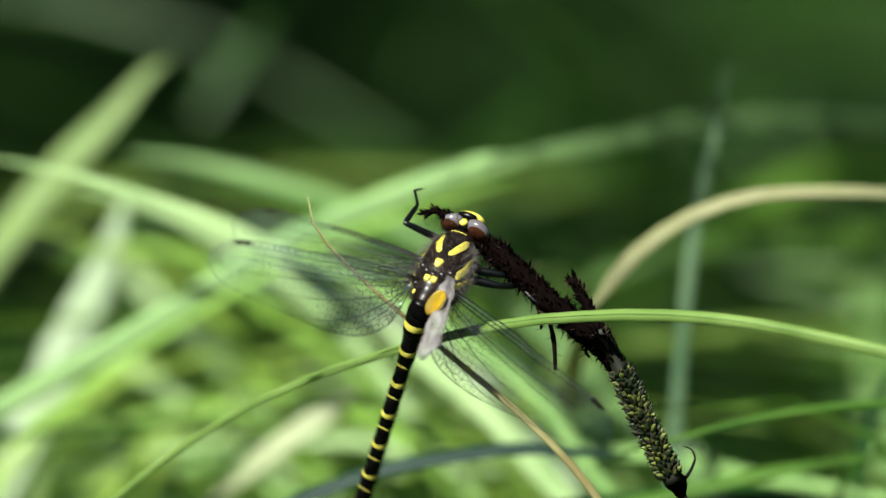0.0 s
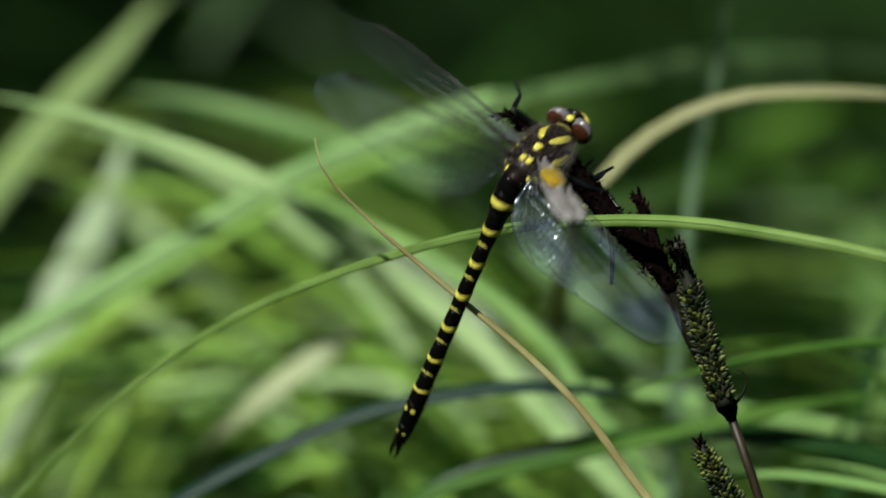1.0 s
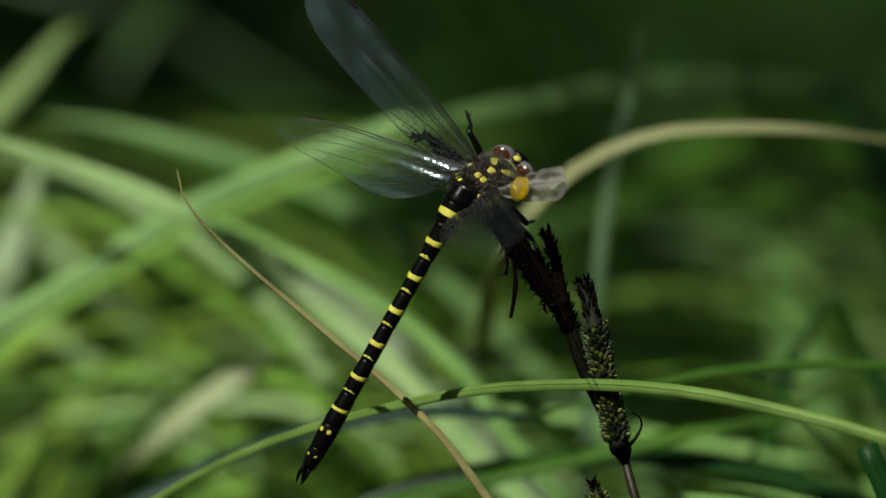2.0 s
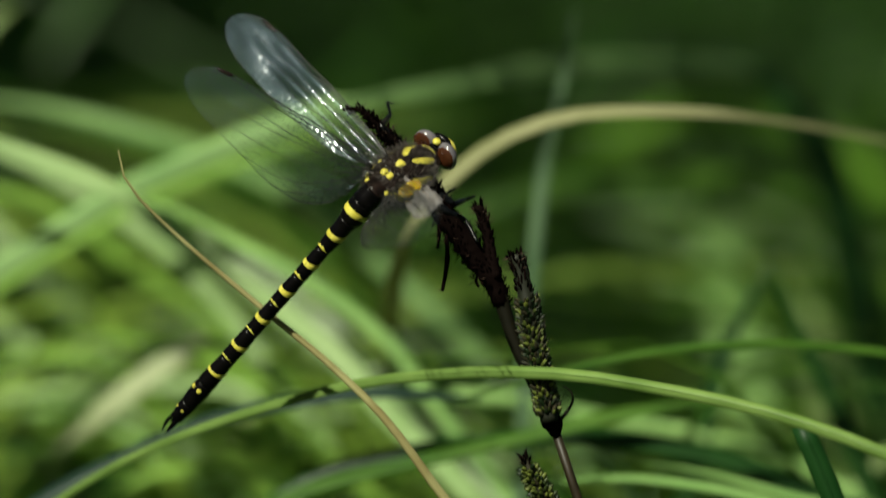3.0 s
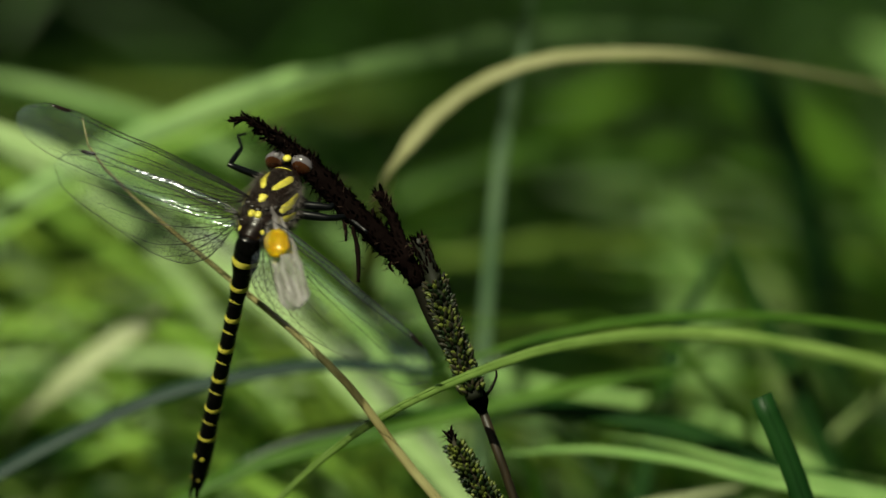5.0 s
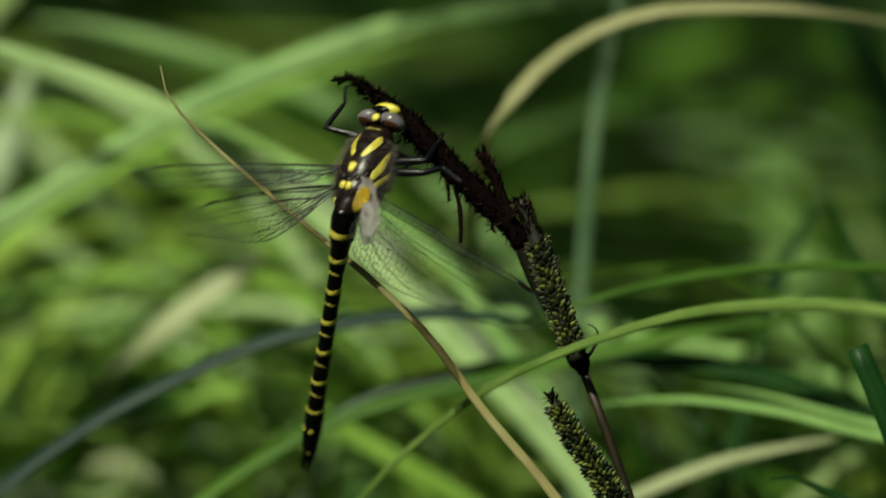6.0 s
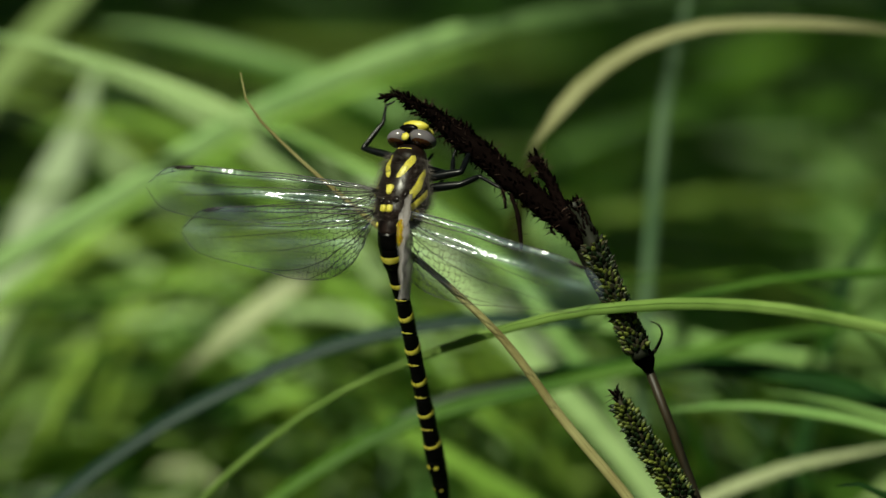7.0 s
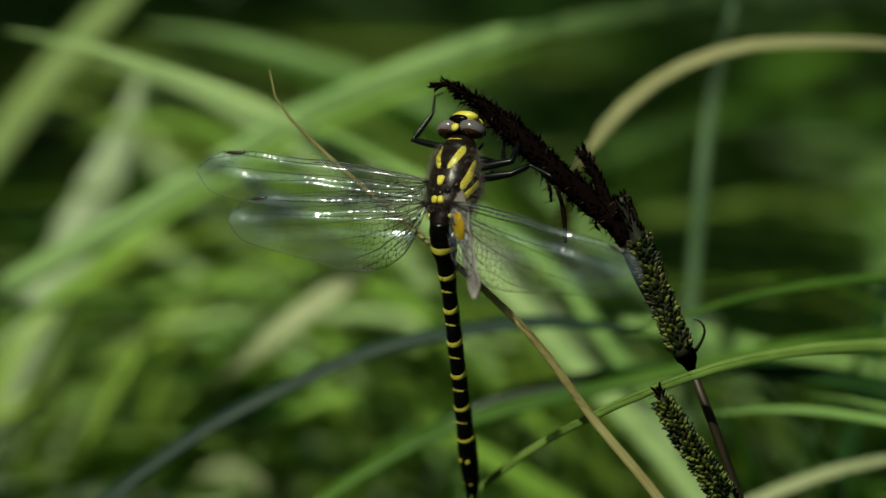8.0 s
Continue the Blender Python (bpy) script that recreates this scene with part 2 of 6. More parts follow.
def tube(path, radii, sides=10, squash=1.0, verts=None, faces=None):
    """A closed tube along the path, with one radius for each of its points."""
    verts = [] if verts is None else verts
    faces = [] if faces is None else faces
    o = len(verts)
    n = len(path)
    ref = Vector((0, 0, 1))
    if abs((path[-1] - path[0]).normalized().dot(ref)) > 0.9:
        ref = Vector((1, 0, 0))
    for i, c in enumerate(path):
        d = (path[min(i + 1, n - 1)] - path[max(i - 1, 0)]).normalized()
        s = d.cross(ref).normalized()
        u = s.cross(d).normalized()
        for k in range(sides):
            a = 2 * math.pi * k / sides
            verts.append(c + (s * math.cos(a) + u * math.sin(a) * squash) * radii[i])
    for i in range(n - 1):
        for k in range(sides):
            k2 = (k + 1) % sides
            faces.append((o + i * sides + k, o + i * sides + k2, o + (i + 1) * sides + k2, o + (i + 1) * sides + k))
    faces.append(tuple(o + k for k in reversed(range(sides))))
    faces.append(tuple(o + (n - 1) * sides + k for k in range(sides)))
    return verts, faces


def ellipsoid(c, r, seg=24, rings=14, m=None):
    verts, faces = [], []
    for i in range(rings + 1):
        ph = math.pi * i / rings
        for k in range(seg):
            th = 2 * math.pi * k / seg
            v = Vector((r[0] * math.sin(ph) * math.cos(th), r[1] * math.cos(ph), r[2] * math.sin(ph) * math.sin(th)))
            if m is not None:
                v = m @ v
            verts.append(Vector(c) + v)
    for i in range(rings):
        for k in range(seg):
            k2 = (k + 1) % seg
            faces.append((i * seg + k, (i + 1) * seg + k, (i + 1) * seg + k2, i * seg + k2))
    return verts, faces


def strip(path, widths, side, fold=0.25, thick=0.00025, twist=None):
    """A grass blade with a keel and real thickness: six points round each cut."""
    verts, faces, n = [], [], len(path)
    for i, c in enumerate(path):
        d = (path[min(i + 1, n - 1)] - path[max(i - 1, 0)]).normalized()
        s = Vector(side) if not callable(side) else side(i / (n - 1))
        s = (s - d * s.dot(d)).normalized()
        if twist:
            s = Matrix.Rotation(twist(i / (n - 1)), 3, d) @ s
        u = d.cross(s).normalized()
        w = widths[i] / 2
        lift = fold * w
        verts += [c - s * w + u * lift, c, c + s * w + u * lift, c + s * w + u * (lift - thick), c - u * thick * 1.6, c - s * w + u * (lift - thick)]
    for i in range(n - 1):
        for k in range(6):
            k2 = (k + 1) % 6
            faces.append((i * 6 + k, i * 6 + k2, (i + 1) * 6 + k2, (i + 1) * 6 + k))
    faces.append((5, 4, 3, 2, 1, 0))
    faces.append(tuple((n - 1) * 6 + k for k in range(6)))
    return verts, faces


def on_stage(u, v, n):
    return STAGE @ Vector((u * MM, v * MM, n * MM))


def stage_pose(u, v, n, turn=None):
    m = STAGE @ Matrix.Translation((u * MM, v * MM, n * MM))
    return m @ turn if turn is not None else m


# ---------------------------------------------------------------- ground
def ground():
    verts, faces = [], []
    xs = [-400, -60, -15, -6] + [-3 + 0.25 * i for i in range(25)] + [6, 15, 60, 400]
    ys = [-400, -60, -15, -5] + [-2.5 + 0.25 * i for i in range(37)] + [9, 15, 30, 80, 400]
    for y in ys:
        for x in xs:
            near = 1 if abs(x) < 5 and -4 < y < 8 else 0
            verts.append((x, y, near * 0.03 * (noise.noise((x * 1.3, y * 1.3, 0))) - 0.01))
    w = len(xs)
    for j in range(len(ys) - 1):
        for i in range(w - 1):
            faces.append((j * w + i, j * w + i + 1, (j + 1) * w + i + 1, (j + 1) * w + i))
    ob = new("ground", mesh_of("ground", verts, faces, [M_SOIL]))
    tagged(ob, "dark green meadow soil under the grass", "ground", kind="structure")


ground()


# ---------------------------------------------------------------- meadow grass behind
def meadow(name, label, mat, count, area, height, width, seed, lean=None, flat=0.55, far=(0.4, 1.3), rise=2.2, curl=1.2):
    """Arching blades rooted in the soil, each a keeled strip that turns and sways along its length."""
    rng = random.Random(seed)
    verts, faces = [], []
    for _ in range(count):
        x0, y0 = rng.uniform(*area[0]), rng.uniform(*area[1])
        h = rng.uniform(*height)
        az = rng.uniform(0, 2 * math.pi) if lean is None or rng.random() < 0.15 else rng.gauss(*lean)
        reach = h * rng.uniform(*far)
        droop = h * rng.uniform(0.0, flat)
        w = rng.uniform(*width)
        dx, dy = math.cos(az), math.sin(az)
        if 0.05 < y0 < 0.35:
            dy = abs(dy)      # the tuft behind the sedge leans away from it
        top = h * rng.uniform(0.9, 1.05)
        if -0.95 < y0 < 0.10 and abs(x0) < 0.25:
            reach, top, droop = reach * 0.4, min(top, 0.26), 0.02
        turn0, turn1, bow = rng.gauss(0, 0.45), rng.gauss(0, curl), rng.gauss(0, 0.12) * reach
        o, n = len(verts), 17
        cs = []
        for i in range(n):
            t = i / (n - 1)
            r = reach * (0.12 * t + 0.88 * t ** 1.7)
            z = top * (1 - (1 - t) ** rise) - droop * t ** 4
            s = bow * math.sin(math.pi * t)
            cs.append(Vector((x0 + dx * r - dy * s, y0 + dy * r + dx * s, z)))
        for i in range(n):
            t = i / (n - 1)
            ww = w * (0.55 + 0.45 * min(1, t * 3)) * (1 - t ** 3 * 0.97) / 2
            d = (cs[min(i + 1, n - 1)] - cs[max(i - 1, 0)]).normalized()
            s = Vector((-dy, dx, 0))
            s = Matrix.Rotation(turn0 + turn1 * t, 3, d) @ (s - d * s.dot(d)).normalized()
            u = s.cross(d) * (-0.35 * ww)
            verts += [cs[i] + s * ww + u, cs[i], cs[i] - s * ww + u]
        for i in range(n - 1):
            a = o + i * 3
            faces += [(a, a + 1, a + 4, a + 3), (a + 1, a + 2, a + 5, a + 4)]
    ob = new(name, mesh_of(name, verts, faces, [mat]))
    tagged(ob, label, "grass", kind="stuff")
    return ob


for turn, seed in ((0.0, 3), (math.pi, 7)):
    meadow("meadow_grass", "narrow green sedge leaves arching low behind the insect", M_MEADOW, 32, ((-0.6, 0.6), (0.10, 0.30)), (0.34, 0.445), (0.0025, 0.0055), seed, lean=(turn, 0.4), flat=0.3, far=(0.6, 1.4), rise=3.0)
    meadow("meadow_grass", "sunlit sedge leaves a little farther off", M_MEADOW, 56, ((-0.8, 0.8), (0.28, 0.75)), (0.28, 0.43), (0.004, 0.008), seed + 1, lean=(turn, 0.45), flat=0.4, far=(0.5, 1.4), rise=2.8)
    meadow("meadow_grass", "sedge leaves coloured sunlit yellow-green in a thick tuft", M_MEADOW_SUN_TINT, 110, ((-0.55, 0.0), (0.12, 0.30)), (0.37, 0.475), (0.0026, 0.0055), seed + 40, lean=(turn, 0.25), flat=0.12, far=(0.8, 1.25), rise=4.2, curl=1.6)
    meadow("meadow_grass", "sedge leaves coloured sunlit pale behind the tuft", M_MEADOW_SUN_TINT, 44, ((-0.6, 0.0), (0.25, 0.5)), (0.36, 0.45), (0.005, 0.009), seed + 50, lean=(turn, 0.3), flat=0.15, far=(0.7, 1.1), rise=3.6)
    meadow("meadow_grass", "tall sedge leaves coloured dark green for shade, leaning over behind the insect", M_MEADOW_SHADE_TINT, 12, ((-0.7, 0.5), (0.4, 0.9)), (0.42, 0.56), (0.004, 0.010), seed + 60, lean=(turn, 0.4), flat=0.3, far=(0.4, 0.9), rise=2.6)
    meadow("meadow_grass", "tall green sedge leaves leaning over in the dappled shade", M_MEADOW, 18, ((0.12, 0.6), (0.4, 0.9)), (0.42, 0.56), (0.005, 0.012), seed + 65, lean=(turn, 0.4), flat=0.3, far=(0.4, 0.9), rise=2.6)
    meadow("meadow_grass", "sedge leaves coloured dark green as shaded gaps between the brighter ones", M_MEADOW_SHADE_TINT, 150, ((-0.6, 0.6), (0.08, 0.5)), (0.30, 0.44), (0.003, 0.008), seed + 80, lean=(turn, 0.5), flat=0.4, far=(0.5, 1.3), rise=2.8)
    meadow("meadow_grass", "low sedge leaves coloured dark green for shade behind the stalk", M_MEADOW_SHADE_TINT, 130, ((-0.2, 0.35), (0.10, 0.26)), (0.37, 0.435), (0.003, 0.007), seed + 90, lean=(turn, 0.5), flat=0.3, far=(0.4, 1.0), rise=3.0)
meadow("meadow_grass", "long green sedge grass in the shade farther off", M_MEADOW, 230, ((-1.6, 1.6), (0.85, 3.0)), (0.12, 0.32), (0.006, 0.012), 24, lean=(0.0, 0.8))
meadow("meadow_grass", "sedge grass coloured dark for shade farther off", M_MEADOW_SHADE_TINT, 380, ((-1.6, 1.6), (0.85, 3.0)), (0.12, 0.32), (0.006, 0.012), 29, lean=(0.0, 0.8))
meadow("meadow_grass", "grass coloured dark green for the shade of the far meadow", M_MEADOW_SHADE_TINT, 3000, ((-2.5, 2.5), (2.2, 8.0)), (0.15, 0.4), (0.006, 0.012), 25)
meadow("meadow_grass", "low green grass round the foot of the sedge", M_MEADOW_SHADE_TINT, 1500, ((-0.9, 0.9), (-1.6, 0.3)), (0.12, 0.30), (0.003, 0.006), 6)


meadow("meadow_grass", "short green meadow grass all round", M_MEADOW_SHADE_TINT, 7000, ((-5, 5), (-5, 9)), (0.10, 0.28), (0.004, 0.009), 31)


def tree():
    """An unseen tree added only to shade the far meadow: it stands aside, its crown reaching over the grass."""
    rng = random.Random(77)
    top = new("tree")
    top.location = (-2.6, 2.5, 0)
    tagged(top, "unseen broad-leaved tree added to shade the far meadow", "tree")
    trunk = spline([(0, 0, -0.05), (0.05, -0.1, 0.8), (0.1, 0.0, 1.7), (0.3, 0.05, 2.6), (0.5, 0.1, 3.3)], 24)
    verts, faces = tube(trunk, [0.17 - 0.11 * i / 23 for i in range(24)], 12)
    part("trunk", mesh_of("trunk", verts, faces, [M_BARK]), top, "grey-brown tapered trunk")
    V, F = [], []
    for k in range(13):
        a = trunk[10 + k]
        az = k * 2.4 + 2.6
        reach = rng.uniform(1.2, 3.4)
        e = a + Vector((math.cos(az) * reach + 0.9, math.sin(az) * reach, rng.uniform(0.1, 0.8)))
        path = spline([a, a.lerp(e, 0.5) + Vector((0, 0, 0.15)), e], 10)
        vv, ff = tube(path, [0.05 - 0.0042 * i for i in range(10)], 7)
        part("limb", mesh_of("limb", vv, ff, [M_BARK]), top)
    for _ in range(10000):
        c = Vector((rng.uniform(-0.8, 3.5), rng.uniform(-2.7, 3.2), rng.uniform(2.1, 3.3)))
        # thick over the strip of meadow to be shaded, thin and full of gaps elsewhere
        shade_x = c.x - 2.6 + 0.45 * c.z
        thin = 0.04 if -0.42 < shade_x < 0.22 else 0.82
        if rng.random() < thin or noise.noise((c.x * 1.3, c.y * 1.3, 4)) < -0.2:
            continue
        s = rng.uniform(0.06, 0.13)
        q = Euler((rng.uniform(-0.7, 0.7), rng.uniform(-0.7, 0.7), rng.uniform(0, 6.3))).to_matrix()
        o = len(V)
        V += [c + q @ Vector(p) * s for p in ((0, -1, 0), (0.6, -0.1, 0.12), (0, 1, 0), (-0.6, -0.1, 0.12), (0, 0, -0.08))]
        F += [(o, o + 1, o + 4), (o + 1, o + 2, o + 4), (o + 2, o + 3, o + 4), (o + 3, o, o + 4)]
    # an added low bough, its leaves set to dapple the tuft behind the insect
    bough = spline([trunk[9], Vector((0.9, -1.0, 1.75)), Vector((1.7, -1.9, 1.5)), Vector((2.2, -2.35, 1.15)), Vector((2.75, -2.6, 1.02))], 30)
    vv, ff = tube(bough, [0.05 - 0.0015 * i for i in range(30)], 8)
    part("limb", mesh_of("limb", vv, ff, [M_BARK]), top, "added low bough that dapples the grass")
    for _ in range(20000):
        land = Vector((rng.uniform(-0.5, 0.6), 0.125 + 1.08 * rng.random() ** 1.2, 0.40))
        c = land + sun_dir * rng.uniform(0.55, 0.95) - top.location
        patch_of = noise.noise((land.x * 14, land.y * 10, 2))
        if land.x < 0.056:
            # open over the tuft, with groups of leaves
            if (land.x > 0.0 and 0.2 < land.y < 0.255) or patch_of < (0.18 if land.x > 0.0 else 0.3) or rng.random() < 0.35:
                continue
        elif land.y < (0.21 if 0.085 < land.x < 0.15 else 0.19):
            # a gap that lets the sun onto the sedge, over an added sprig that shades the low grass
            if not 0.125 < land.y < 0.145 or land.x < 0.085 or rng.random() < 0.4:
                continue
        elif 0.205 < land.y < 0.36 and land.x < 0.18:
            # left to the shading leaflets below
            continue
        elif land.x < 0.115:
            # thickening from the edge of the bough inwards
            if rng.random() < 0.8 - 0.75 * min(1, (land.x - 0.056) / 0.028):
                continue
        elif patch_of < 0.31 or rng.random() < 0.32:
            continue
        s = rng.uniform(0.007, 0.014)
        q = Euler((rng.uniform(-0.7, 0.7), rng.uniform(-0.7, 0.7), rng.uniform(0, 6.3))).to_matrix()
        o = len(V)
        V += [c + q @ Vector(p) * s for p in ((0, -1, 0), (0.6, -0.1, 0.12), (0, 1, 0), (-0.6, -0.1, 0.12), (0, 0, -0.08))]
        F += [(o, o + 1, o + 4), (o + 1, o + 2, o + 4), (o + 2, o + 3, o + 4), (o + 3, o, o + 4)]
    # loose leaflets added as an even shade screen, larger inwards so the light fades
    for i in range(22):
        for j in range(27):
            land = Vector((0.054 + 0.006 * (i + rng.uniform(-0.3, 0.3)), 0.203 + 0.006 * (j + rng.uniform(-0.3, 0.3)), 0.40))
            c = land + sun_dir * rng.uniform(0.6, 0.75) - top.location
            s = 0.0018 + 0.0034 * min(1, i / 9)
            q = Euler((rng.uniform(-0.5, 0.5), rng.uniform(-0.5, 0.5), rng.uniform(0, 6.3))).to_matrix()
            o = len(V)
            V += [c + q @ Vector(p) * s for p in ((0, -1, 0), (0.6, -0.1, 0.12), (0, 1, 0), (-0.6, -0.1, 0.12), (0, 0, -0.08))]
            F += [(o, o + 1, o + 4), (o + 1, o + 2, o + 4), (o + 2, o + 3, o + 4), (o + 3, o, o + 4)]
    part("crown", mesh_of("crown", V, F, [M_CROWN], smooth=False), top, "green leafy shade crown with gaps, added out of view")


tree()


# ---------------------------------------------------------------- single blades that stand out
def rooted(pts, foot):
    """Carries the last point of a blade on down to the soil, in a soft bend."""
    a, b = Vector(pts[-2]), Vector(pts[-1])
    d = (b - a).normalized()
    out = b + d * 0.05
    over = out + d * 0.04 + Vector((0, 0, -0.03))
    base = Vector((over.x + d.x * 0.08 + foot[0], over.y + foot[1], -0.005))
    return list(pts) + [out, over, over.lerp(base, 0.4) + Vector((d.x * 0.025, 0, 0.0)), base]


def blade(name, label, mat, pts, width, foot=(0, 0.02), fold=0.2, face=(-0.2, -0.65, 0.75), root=True, n=120, slim=0.5, tip=None):
    """A grass blade: from its tip through the stage points, down to its root in the soil."""
    p = [on_stage(*q) for q in pts]
    if root:
        p = rooted(p, foot)
    path = spline(p, n)
    far = [0.0]
    for i in range(1, n):
        far.append(far[-1] + (path[i] - path[i - 1]).length)
    tip = tip or 0.22 * far[-1]
    ws = [width * MM * (0.05 + 0.95 * min(1, far[i] / tip) ** 0.7) * (1 - max(0, i / (n - 1) - slim) * 0.75) for i in range(n)]
    if tip < 0.001:
        ws[0] = ws[1] = ws[2]
    c = path[-1].copy()
    def side(t):
        i = min(n - 2, int(t * (n - 1)))
        d = (path[i + 1] - path[i]).normalized()
        return d.cross(Vector(face))
    verts, faces = strip([q - c for q in path], ws, side, fold)
    ob = new(name, mesh_of(name, verts, faces, [mat]))
    ob.location = c
    rib = [Vector(verts[i * 6 + 4]) for i in range(n)]
    rv, rf = tube(rib, [max(0.00008, ws[i] * 0.06) for i in range(n)], 5)
    part("midrib", mesh_of("midrib", rv, rf, [mat]), ob)
    tagged(ob, label, "grass blade", "blades of grass that stand out")
    return ob


